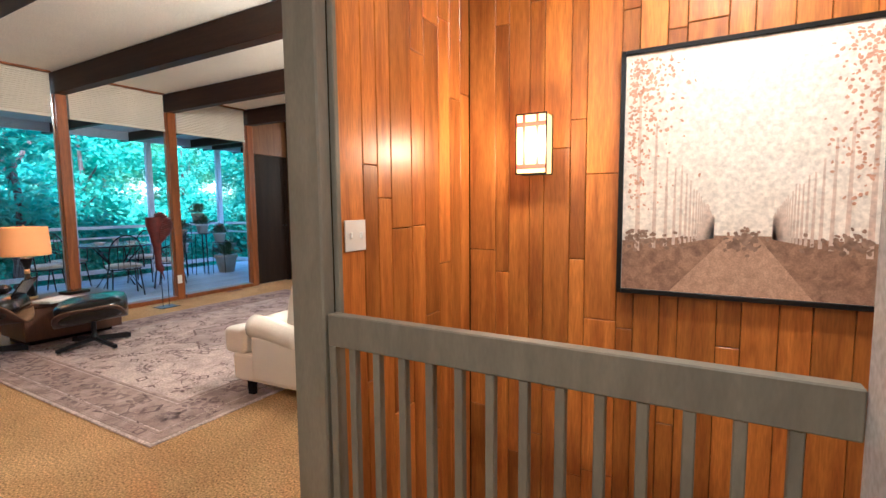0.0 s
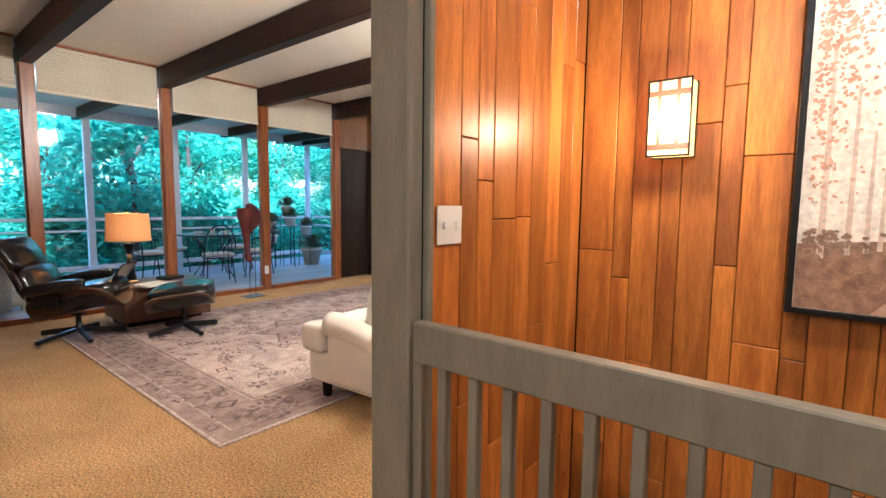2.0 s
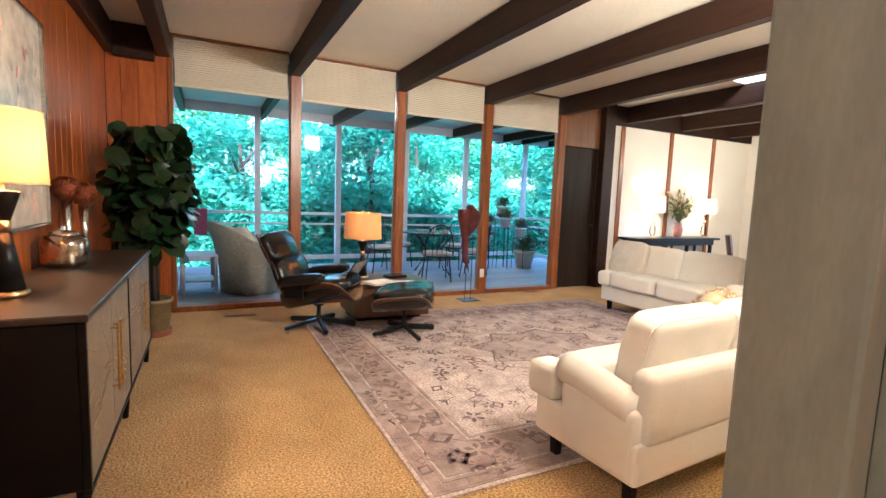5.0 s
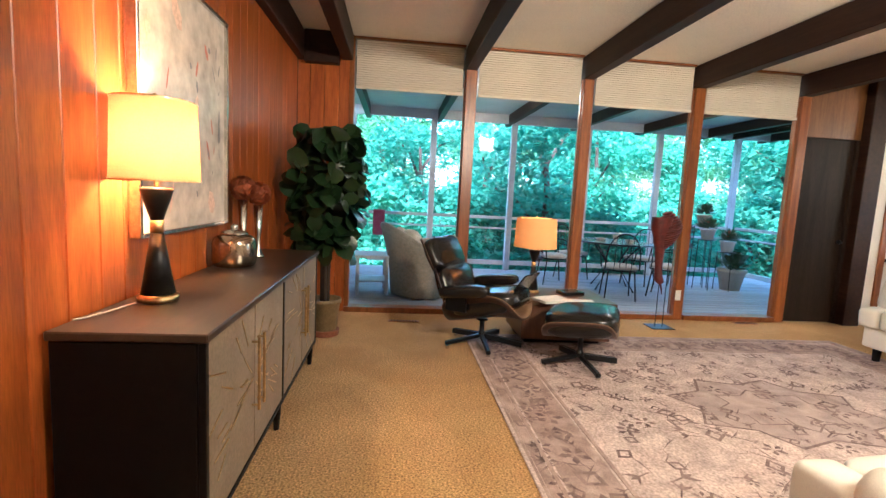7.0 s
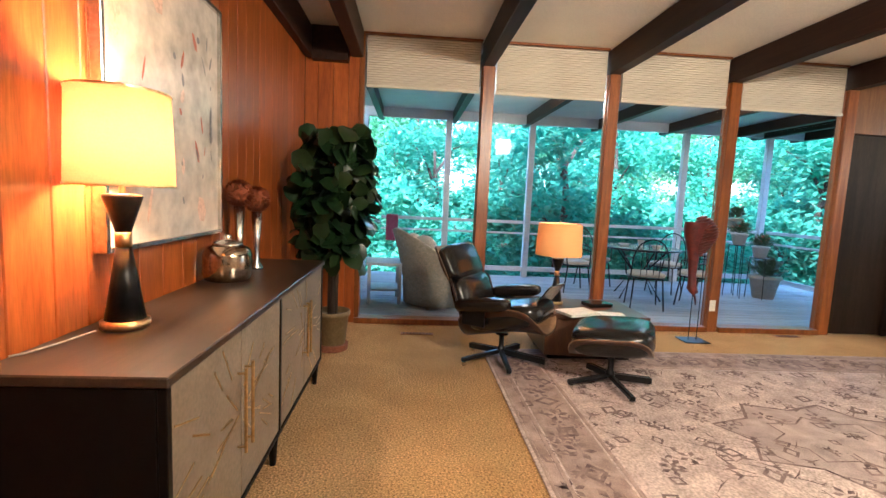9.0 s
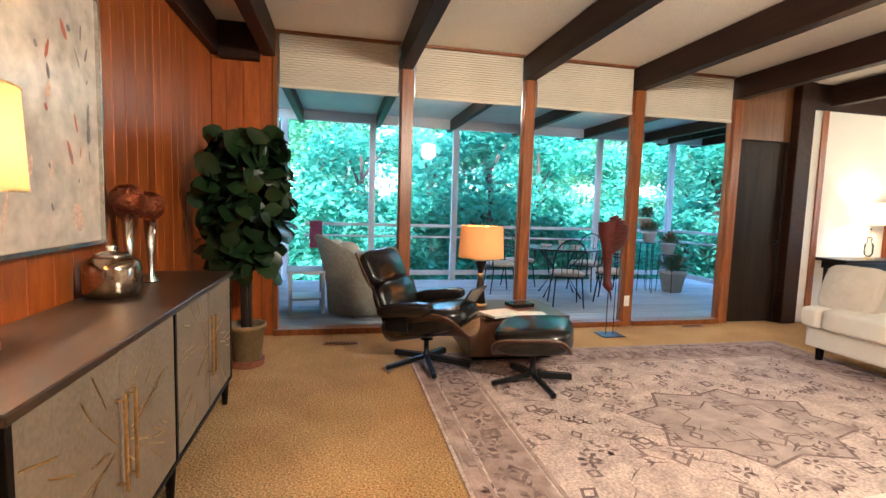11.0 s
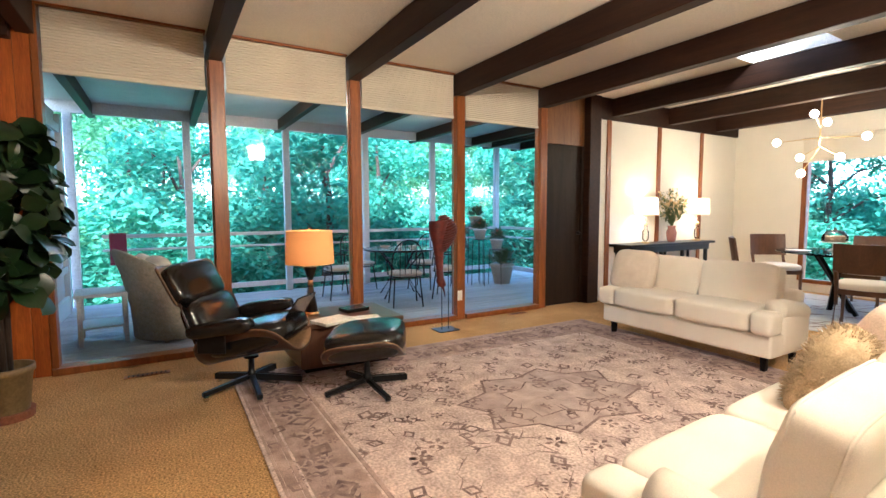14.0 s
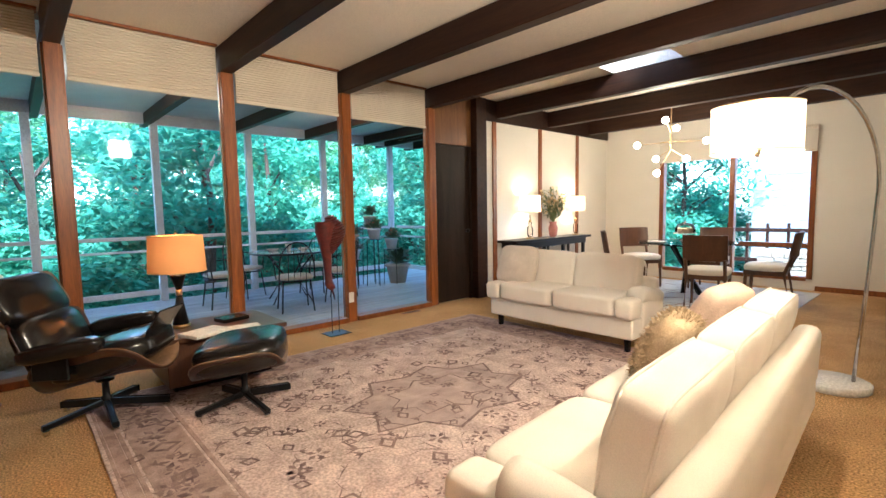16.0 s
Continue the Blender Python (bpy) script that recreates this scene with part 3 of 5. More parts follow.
def motif(x, y, s, kind, turn, bm, z=0.0138):
    c, d = math.cos(turn), math.sin(turn)
    f = lambda u, v: (x + s * (u * c - v * d), y + s * (u * d + v * c))
    if kind == 0:
        ring([f(1, 0), f(0, .8), f(-1, 0), f(0, -.8)], [f(.6, 0), f(0, .45), f(-.6, 0), f(0, -.45)], z, bm)
    elif kind == 1:
        for k in range(5):
            a = k * 1.2566
            disc_poly([f(.15 * math.cos(a), .15 * math.sin(a)), f(.7 * math.cos(a - .35), .7 * math.sin(a - .35)), f(1.05 * math.cos(a), 1.05 * math.sin(a)), f(.7 * math.cos(a + .35), .7 * math.sin(a + .35))], z, bm)
    elif kind == 2:
        for k in (-1, 0, 1):
            disc_poly([f(0, -.1), f(.25 + .35 * k, .4), f(.9 * k, 1.0), f(-.2 + .35 * k, .5)], z, bm)
        disc_poly([f(-.07, -1.2), f(.07, -1.2), f(.07, 0), f(-.07, 0)], z, bm)
    else:
        disc_poly([f(-1.6, -.05), f(0, .12), f(1.6, -.1), f(0, -.03)], z, bm)
        disc_poly([f(.5, .1), f(.9, .5), f(.65, .05)], z, bm)


for i in range(900):
    x, y = rnd.uniform(RX0 + .06, RX1 - .06), rnd.uniform(RY0 + .06, RY1 - .06)
    edge = min(x - RX0, RX1 - x, y - RY0, RY1 - y)
    if 0.385 < edge < 0.44:
        continue
    motif(x, y, rnd.uniform(0.03, 0.07), rnd.choice((0, 1, 2, 3, 3)), rnd.uniform(0, 6.28), bm, 0.0142 if edge < .4 else 0.0138)
n = 14
for k in range(n):
    for (x, y) in ((RX0 + .26 + (RX1 - RX0 - .52) * k / (n - 1), RY0 + .26), (RX0 + .26 + (RX1 - RX0 - .52) * k / (n - 1), RY1 - .26), (RX0 + .26, RY0 + .26 + (RY1 - RY0 - .52) * k / (n - 1)), (RX1 - .26, RY0 + .26 + (RY1 - RY0 - .52) * k / (n - 1))):
        motif(x, y, 0.085, k % 2, 0.4 * k, bm, 0.0146)
part("yarn_pattern", bm, M_RUG2, rug, "scattered plum flower and vine motifs")["kind"] = "stuff"


def piping(w, d, z, m, power=9.0, n=44):
    """Corded seam that runs round a cushion."""
    pts = []
    for k in range(n):
        a = 2 * math.pi * k / n
        c, e = math.cos(a), math.sin(a)
        r = (abs(c) ** power + abs(e) ** power) ** (-1.0 / power)
        pts.append(tuple(m @ Vector((c * r * w / 2 * .992, e * r * d / 2 * .992, z))))
    return tube(pts, .0055, seg=6, closed=True)


def sofa(name, label, w, n, loc, rz, group):
    """Roll-arm sofa; front looks along -y, origin on the floor under its middle."""
    s = thing(name, label, "sofa", group, loc, rz)
    d, hw = 0.67, w / 2
    part("base", bx(-hw + .02, hw - .02, -d / 2 + .05, d / 2 - .02, 0.13, 0.31, 0.02, seg=2), M_LINEN, s)
    back = bx(-hw + .06, hw - .06, d / 2 - .13, d / 2 - .01, 0.28, 0.60, 0.045, seg=3)
    for v in back.verts:
        v.co.y += (v.co.z - .3) * .04
    part("backrest", back, M_LINEN, s, smooth=True)
    aw = 0.15
    for sx in (-1, 1):
        bm = bx(sx * (hw - aw) if sx > 0 else -hw + .01, hw - .01 if sx > 0 else -hw + aw, -d / 2 + .22, d / 2 - .04, 0.14, 0.44, 0.03, seg=3)
        pts = [(sx * (hw - aw / 2 - .0), -d / 2 + .20 + t * (d - .27), 0.455 + 0.03 * math.cos(t * 2.6)) for t in [i / 9 for i in range(10)]]
        tube(pts, 0.076, bm=bm, seg=16)
        part("arm", bm, M_LINEN, s, smooth=True)
    sw = (w - 2 * aw - .02) / n
    for i in range(n):
        cx = -hw + aw + .01 + sw * (i + .5)
        ex = 0.10 if i in (0, n - 1) else 0
        part("seat_cushion", cushion(sw - .006, 0.52, 0.175, rot(cx, -.08, .395), .10, 9), M_LINEN, s, smooth=True)
        if ex:
            sg = -1 if i == 0 else 1
            part("seat_corner", cushion(0.16, 0.19, 0.168, rot(sg * (hw - aw * .5 - .005), -d / 2 + .09, .393), .05, 6, n=6), M_LINEN, s, smooth=True)
        bc = part("back_cushion", cushion(sw - .012, 0.36, 0.155, rot(cx, .145, .615, 78), .14, 9, wave=.008), M_LINEN, s, smooth=True)
        for side in (-1, 1):
            part("piping", piping(sw - .012, 0.36, side * .155 * .37, rot(cx, .145, .615, 78)), M_LINEN, bc, smooth=True)
    for sx in (-1, 1):
        for y in (-d / 2 + .13, d / 2 - .10):
            bm = bx(sx * (hw - .10) - .024, sx * (hw - .10) + .024, y - .024, y + .024, 0.0, 0.135, 0.003)
            for v in bm.verts:
                if v.co.z < .05:
                    v.co.x = (v.co.x - sx * (hw - .10)) * .65 + sx * (hw - .10)
            part("leg", bm, M_ESPRESSO, s, "dark wooden tapered leg")
    return s


sofa("sofa", "ivory linen three-seat sofa with rolled arms and loose cushions", 2.26, 3, (-4.340, 5.795, 0.0), -86.5, "ivory sofas")
sofa("loveseat", "ivory linen two-seat sofa facing the rug", 1.60, 2, (-6.165, 7.755, 0.0), 0, "ivory sofas")


def pillow(name, label, material, w, h, m):
    s = new(name)
    s.matrix_world = m
    tagged(s, label, "pillow", "throw pillows")
    part("cover", cushion(w, h, 0.13, None, .7, 5.0), material, s, smooth=True)
    return s


pillow("throw_pillow", "oatmeal ribbed throw pillow leaning on the loveseat", M_LINEN2, .44, .42, pose(-6.76, 7.70, .64, 68, 0, 10))
fur = pillow("fur_pillow", "tan shaggy fur throw pillow on the sofa", M_FUR, .36, .36, pose(-4.43, 5.80, .62, 66, 0, -80))
bm = bmesh.new()
rnd = random.Random(5)
for i in range(5200):
    a, b = rnd.uniform(0, 6.283), math.acos(rnd.uniform(-1, 1))
    d = Vector((math.sin(b) * math.cos(a), math.sin(b) * math.sin(a), math.cos(b)))
    k = (abs(d.x) ** 3 + abs(d.y) ** 3 + abs(d.z) ** 3) ** (-1 / 3)
    p = Vector((d.x * k * .17, d.y * k * .17, d.z * k * .085))
    q = p + Vector((d.x * .018, d.y * .018, d.z * .03)) + Vector((rnd.uniform(-.018, .018), rnd.uniform(-.018, .018), rnd.uniform(-.018, .018)))
    s = Vector((rnd.uniform(-1, 1), rnd.uniform(-1, 1), rnd.uniform(-1, 1))).cross(d).normalized() * .005
    bm.faces.new([bm.verts.new(c) for c in (p - s, p + s, q)])
part("fur", bm, M_FUR, fur)
pillow("throw_pillow", "blush satin throw pillow at the end of the sofa", M_PINK, .40, .40, pose(-4.46, 6.48, .64, 64, 0, -98))


# lounge chair and ottoman
def bent(w, d, t, curl, m, n=12, nose=0.0, bm=None):
    """A moulded ply shell: sides curl up, front edge dips; top face then under face."""
    bm = bm or bmesh.new()
    g = []
    for lay in (0, 1):
        rows = []
        for i in range(n + 1):
            row = []
            for j in range(n + 1):
                u, v = -1 + 2 * i / n, -1 + 2 * j / n
                k = (abs(u) ** 6 + abs(v) ** 6) ** (1 / 6) or 1
                f = max(abs(u), abs(v)) / k if k else 1
                uu, vv = u * f, v * f
                z = curl * abs(uu) ** 2.6 - nose * max(0, vv) ** 2 - lay * t
                row.append(bm.verts.new(m @ Vector((uu * w / 2, vv * d / 2, z))))
            rows.append(row)
        g.append(rows)
    for lay in (0, 1):
        for i in range(n):
            for j in range(n):
                q = (g[lay][i][j], g[lay][i + 1][j], g[lay][i + 1][j + 1], g[lay][i][j + 1])
                bm.faces.new(q if lay == 0 else q[::-1])
    rim = [(i, 0) for i in range(n)] + [(n, j) for j in range(n)] + [(n - i, n) for i in range(n)] + [(0, n - j) for j in range(n)]
    for a, b in zip(rim, rim[1:] + rim[:1]):
        bm.faces.new((g[0][b[0]][b[1]], g[0][a[0]][a[1]], g[1][a[0]][a[1]], g[1][b[0]][b[1]]))
    return bm


def star_base(parent, legs, r, z, turn=0):
    for k in range(legs):
        a = radians(turn) + 2 * math.pi * k / legs
        e = Vector((math.cos(a), math.sin(a), 0))
        bm = bmesh.new()
        q = Matrix.Rotation(a, 4, "Z")
        bx(0.02, r, -.018, .018, .030, .062, .006, bm=bm, m=q)
        for v in bm.verts:
            dd = math.hypot(v.co.x, v.co.y)
            v.co.z += (r - dd) * .14
        part("foot", bm, M_BLACK, parent, "black star base foot with bright edge")
        part("glide", lathe([(.014, 0), (.018, .008), (.016, .028)], (e.x * (r - .02), e.y * (r - .02), 0), 12), M_CHROME, parent)
    part("stem", lathe([(.032, .09), (.03, .12), (.02, .13), (.02, z), (.05, z + .004), (.05, z + .012)], seg=16), M_BLACK, parent, smooth=True)


def lounge_chair(loc, rz):
    c = thing("lounge_chair", "black leather and moulded rosewood lounge chair", "chair", "", loc, rz)
    star_base(c, 5, .335, .22, 33)
    seat = rot(0, .06, .275, 14)
    part("seat_shell", bent(.60, .64, .014, .20, seat, nose=.05), M_PLY, c, smooth=True)
    part("shell_edge", bent(.606, .646, .004, .202, rot(0, .06, .279, 14), nose=.05), M_PLYEDGE, c, "pale ply edge line", smooth=True)
    part("seat_cushion", cushion(.55, .60, .17, rot(0, .07, .40, 14), .25, 4, tuft=.10), M_LEATHER, c, smooth=True)
    part("back_shell", bent(.66, .30, .014, .10, rot(0, -.335, .50, -70) @ rot(0, 0, 0), nose=0), M_PLY, c, smooth=True)
    part("back_cushion", cushion(.57, .30, .13, rot(0, -.265, .52, -70), .3, 4, tuft=.05), M_LEATHER, c, smooth=True)
    part("head_shell", bent(.64, .30, .014, .08, rot(0, -.455, .74, -62), nose=0), M_PLY, c, smooth=True)
    part("head_edge", bent(.648, .308, .005, .082, rot(0, -.452, .741, -62), nose=0), M_PLYEDGE, c, "pale ply edge line", smooth=True)
    part("head_cushion", cushion(.56, .30, .12, rot(0, -.385, .755, -62), .3, 4, tuft=.14), M_LEATHER, c, smooth=True)
    for sx in (-1, 1):
        part("armrest", cushion(.13, .42, .085, rot(sx * .345, -.03, .515, 8), .2, 4), M_LEATHER, c, smooth=True)
        part("arm_bracket", bx(sx * .31 - .01, sx * .31 + .01, -.20, -.02, .34, .49, .004), M_BLACK, c)
        part("spine", tube([(sx * .10, -.36, .44), (sx * .10, -.47, .74)], .014), M_BLACK, c)
    return c


lounge_chair((-7.15, 4.125, 0.0), -33)
ott = thing("ottoman", "black tufted leather ottoman on a rosewood shell", "ottoman", "", (-6.67, 4.80, 0.0), -28)
star_base(ott, 4, .305, .245, 33)
part("shell", bent(.62, .53, .014, .15, rot(0, 0, .262, 6), nose=0), M_PLY, ott, smooth=True)
part("shell_edge", bent(.626, .536, .004, .152, rot(0, 0, .266, 6), nose=0), M_PLYEDGE, ott, "pale ply edge line", smooth=True)
part("cushion", cushion(.60, .53, .18, rot(0, 0, .372, 6), .22, 4, tuft=.16), M_LEATHER, ott, smooth=True)

# dark pad lying on the chair's front, low corner table, books, lamp
pad = thing("tablet_case", "open black tablet case leaning on the chair arm", "tablet", "", (-6.98, 4.42, 0.565), -42)
part("cover", bx(-.13, .13, -.006, .006, -.05, .12, .004, m=Matrix.Rotation(radians(-35), 4, "X")), M_LEATHER, pad)
tb = thing("side_table", "low walnut wedge table beside the lounge chair", "table", "", (-7.44, 4.86, 0.0), 0)
bm = bmesh.new()
lo = [(-.30, -.42), (.30, -.42), (.36, .42), (-.30, .42)]
for z0, z1, nm in ((.365, .40, "tabletop"), (.06, .36, "body")):
    bm = bmesh.new()
    k = 1.0 if nm == "tabletop" else .92
    a = [bm.verts.new((x * k, y * k, z0)) for x, y in lo]
    b = [bm.verts.new((x * k, y * k, z1)) for x, y in lo]
    bm.faces.new(a[::-1])
    bm.faces.new(b)
    for i in range(4):
        bm.faces.new((a[i], a[(i + 1) % 4], b[(i + 1) % 4], b[i]))
    bmesh.ops.bevel(bm, geom=bm.edges[:], offset=.004, segments=1, affect="EDGES")
    part(nm, bm, M_WALNUT, tb)
part("plinth", bx(-.22, .22, -.34, .34, 0, .062), M_ESPRESSO, tb)
for nm, lb, x, y, z, w, d, h, r, mt in (("book", "open pale book lying on the side table", -7.16, 4.72, .40, .20, .28, .022, 20, M_PAPER), ("magazine", "thin magazine on the side table", -7.13, 4.96, .40, .19, .26, .008, -8, M_PAPER), ("book", "dark bound book on the side table", -7.47, 5.0, .40, .15, .21, .03, 12, M_LEATHER)):
    b = thing(nm, lb, "book", "books on the side table", (x, y, z), r)
    part("page_block", bx(-w / 2, w / 2, -d / 2, d / 2, 0, h, .002), mt, b)


def drum_shade(parent, r0, r1, z0, z1, material, name="shade"):
    bm = lathe([(r0, z0), (r1, z1)], seg=40, cap=False)
    ob = part(name, bm, material, parent, smooth=True)
    rim = lathe([(r1 + .001, z1 - .004), (r1 + .003, z1 - .004), (r1 + .003, z1 + .002), (r1 + .001, z1 + .002)], seg=40, cap=False)
    part("rim", rim, M_BRASS, ob)
    rim = lathe([(r0 + .001, z0 - .002), (r0 + .003, z0 - .002), (r0 + .003, z0 + .004), (r0 + .001, z0 + .004)], seg=40, cap=False)
    part("rim", rim, M_BRASS, ob)
    return ob


def hourglass_lamp(loc, s, label, k=1.0):
    l = thing("table_lamp", label, "lamp", "black hourglass lamps", loc)
    part("foot", lathe([(.085 * s, 0), (.09 * s, .01 * s), (.09 * s, .03 * s), (.06 * s, .035 * s)], seg=28), M_BRASS, l, "polished brass foot", True)
    part("lower_body", lathe([(.075 * s, .035 * s), (.028 * s, .33 * s)], seg=28), M_BLACK, l, smooth=True)
    part("collar", lathe([(.030 * s, .33 * s), (.030 * s, .39 * s)], seg=24), M_BRASS, l, "brass collar", True)
    part("upper_body", lathe([(.028 * s, .39 * s), (.072 * s, .53 * s), (.070 * s, .54 * s), (.02 * s, .545 * s)], seg=28), M_BLACK, l, smooth=True)
    part("socket", lathe([(.012 * s, .545 * s), (.012 * s, .64 * s)], seg=12), M_BRASS, l)
    drum_shade(l, .215 * s * k, .20 * s * k, .575 * s, .94 * s, M_LSHADE)
    part("finial", lathe([(.004, .94 * s), (.012, .955 * s), (.004, .975 * s)], seg=12), M_BRASS, l)
    return l


hourglass_lamp((-7.52, 4.65, .40), .73, "black hourglass lamp with peach drum shade on the side table", 1.24)
hourglass_lamp((-5.10, 2.50, .815), .76, "black hourglass lamp with peach drum shade on the sideboard", .88)
part_cord = tagged(part("lamp_cord", tube([(-5.02, 2.46, .822), (-4.90, 2.44, .822), (-4.82, 2.42, .822), (-4.79, 2.40, .822)], .003), M_TERRA), "pale lamp cord on the sideboard", "cord")

# sideboard
CX0, CX1, CY0, CY1, CH = -6.70, -4.70, 2.385, 2.815, .815
sb = thing("sideboard", "espresso sideboard with taupe doors and brass inlay", "sideboard", "", (0, 0, 0))
part("top", bx(CX0 - .012, CX1 + .012, CY0, CY1 + .014, CH - .028, CH, .004), M_CTOP, sb, "brown grained top")
part("body", bx(CX0, CX1, CY0 + .003, CY1 - .02, .17, CH - .029, .004), M_ESPRESSO, sb)
mid = (CX0 + CX1) / 2
for x in (CX0 + .012, mid, CX1 - .012):
    part("stile", bx(x - .012, x + .012, CY1 - .019, CY1 + .004, .17, CH - .029, .002), M_ESPRESSO, sb)
part("bottom_rail", bx(CX0, CX1, CY1 - .019, CY1 + .004, .15, .169, .002), M_ESPRESSO, sb)
rnd = random.Random(12)
for a, b in ((CX0 + .026, mid - .014), (mid + .014, CX1 - .026)):
    m2 = (a + b) / 2
    for x0, x1, side in ((a, m2 - .002, 1), (m2 + .002, b, -1)):
        dr = part("door", bx(x0, x1, CY1 - .018, CY1, .172, CH - .032, .003), M_CDOOR, sb, "taupe door with brass inlay")
        bm = bmesh.new()
        hx = m2 - side * .035
        tube([(hx, CY1 + .028, .36), (hx, CY1 + .028, .66)], .006, bm=bm)
        for z in (.38, .64):
            tube([(hx, CY1 - .002, z), (hx, CY1 + .028, z)], .004, bm=bm)
        part("handle", bm, M_BRASS, dr, "slim brass bar handle")
        for k in range(16):
            px, pz = rnd.uniform(x0 + .03, x1 - .03), rnd.uniform(.23, .74)
            ang = math.atan2(pz - .50, px - m2) + rnd.uniform(-.25, .25)
            ln = rnd.uniform(.03, .085)
            bm = bx(-ln, ln, -.001, .0015, -.0028, .0028, m=rot(px, CY1, pz) @ Matrix.Rotation(-ang, 4, "Y"))
            for v in bm.verts:
                v.co.x, v.co.z = min(max(v.co.x, x0 + .01), x1 - .01), min(max(v.co.z, .19), CH - .05)
            part("inlay", bm, M_BRASS, dr)
for x in (CX0 + .05, mid, CX1 - .05):
    for y in (CY0 + .05, CY1 - .03):
        bm = lathe([(.014, 0), (.026, .17)], (x, y, 0), 12)
        part("leg", bm, M_ESPRESSO, sb, smooth=True)

jar = thing("ice_bucket", "round mercury glass jar with a lid on the sideboard", "jar", "", (-5.93, 2.50, CH))
part("bowl", lathe([(.085, 0), (.102, .006), (.112, .03), (.112, .125), (.104, .150), (.088, .166), (.06, .172)]), M_MERC, jar, smooth=True)
part("lid", lathe([(.07, .172), (.065, .185), (.025, .195), (.012, .20), (.02, .215), (.008, .225)]), M_CHROME, jar, "silver lid with a knob", True)
for i, (x, y, h) in enumerate(((-6.30, 2.52, .32), (-6.20, 2.46, .35))):
    v = thing("bud_vase", "slim clear vase holding a round rust flower", "vase", "bud vases", (x, y, CH))
    part("vase", lathe([(.036, 0), (.034, .008), (.012, .05), (.016, .14), (.028, h)], seg=20, cap=True), M_CHROME, v, smooth=True)
    bm = bmesh.new()
    rn = random.Random(20 + i)
    for k in range(900):
        d = Vector((rn.gauss(0, 1), rn.gauss(0, 1), rn.gauss(0, 1))).normalized()
        p = Vector((0, 0, h + .07)) + d * .06
        q = p + d * .018
        sd = d.orthogonal().normalized() * .005
        bm.faces.new([bm.verts.new(c) for c in (p - sd, p + sd, q)])
    bmesh.ops.create_icosphere(bm, subdivisions=2, radius=.06, matrix=Matrix.Translation((0, 0, h + .07)))
    part("bloom", bm, mat("rust_bloom", (.30, .075, .02), (.20, .045, .012), .9), v, "rust-orange round bloom")


def strokes(parent, material, name, items, y, sgn=-1, label=""):
    """Flat marks on a picture: quads of (x, z, half width, half height, turn)."""
    one = bmesh.new() if len(items) > 100 else None
    for i, (x, z, w, h, t) in enumerate(items):
        bm = one or bmesh.new()
        c, s = math.cos(t), math.sin(t)
        vs = []
        for u, v in ((-w, -h * .4), (-w * .3, -h), (w * .7, -h * .8), (w, h * .1), (w * .4, h), (-w * .6, h * .7)):
            vs.append(bm.verts.new((x + u * c - v * s, y + sgn * i * 4e-6, z + u * s + v * c)))
        bm.faces.new(vs)
        if not one:
            part(name, bm, material, parent, label)
    if one:
        part(name, one, material, parent, label)["kind"] = "stuff"


# abstract canvas on the panelled wall
AX0, AX1, AZ0, AZ1 = -6.11, -5.17, 1.03, 2.12
art = thing("framed_painting", "tall abstract painting in a thin silver frame", "painting", "", (0, 0, 0))
part("canvas", bx(AX0 + .016, AX1 - .016, SY + .004, SY + .032, AZ0 + .016, AZ1 - .016), mat("abstract_wash", (.70, .62, .52), (.50, .43, .37), .25, scale=2.2, fine=14, bump=.05), art)
for x0, x1, z0, z1 in ((AX0, AX0 + .018, AZ0, AZ1), (AX1 - .018, AX1, AZ0, AZ1), (AX0 + .019, AX1 - .019, AZ0, AZ0 + .018), (AX0 + .019, AX1 - .019, AZ1 - .018, AZ1)):
    part("frame_bar", bx(x0, x1, SY + .002, SY + .05, z0, z1, .002), M_CHROME, art, "silver frame bar")
rnd = random.Random(33)
for nm, col, n, cx, w, h in (("grey_stroke", (.22, .20, .20), 14, -5.85, .02, .05), ("red_stroke", (.50, .14, .08), 8, -5.65, .015, .07), ("peach_stroke", (.70, .48, .36), 9, -5.5, .05, .09)):
    strokes(art, mat(nm, col, rough=.6, bump=0), nm, [(min(max(rnd.gauss(cx, .2), AX0 + .1), AX1 - .1), rnd.uniform(AZ0 + .12, AZ1 - .12), rnd.uniform(.2, 1) * w, rnd.uniform(.2, 1) * h, rnd.uniform(-.5, .5)) for _ in range(n)], SY + .0335, 1)

# fig plant
pl = thing("fig_plant", "leafy dark green fig plant in an olive pot", "plant", "", (-7.38, 2.78, 0))
part("pot", lathe([(.095, 0), (.10, .01), (.13, .28), (.142, .285), (.142, .32), (.125, .32), (.12, .29)], seg=30), M_POT, pl, smooth=True)
part("saucer", lathe([(.10, .0005), (.125, .002), (.13, .05), (.12, .05)], seg=28), mat("terracotta", (.28, .10, .05), rough=.8), pl)
part("soil", lathe([(.118, .27), (.118, .28)], seg=20), M_BARK, pl)
bm = bmesh.new()
rnd = random.Random(7)
for k in range(4):
    a = k * 1.6
    tube([(.02 * math.cos(a), .02 * math.sin(a), .27), (.03 * math.cos(a), .03 * math.sin(a), .7), (.09 * math.cos(a), .09 * math.sin(a), 1.45)], .02, bm=bm, r_end=.008)
part("trunk", bm, M_BARK, pl, smooth=True)
bm = bmesh.new()


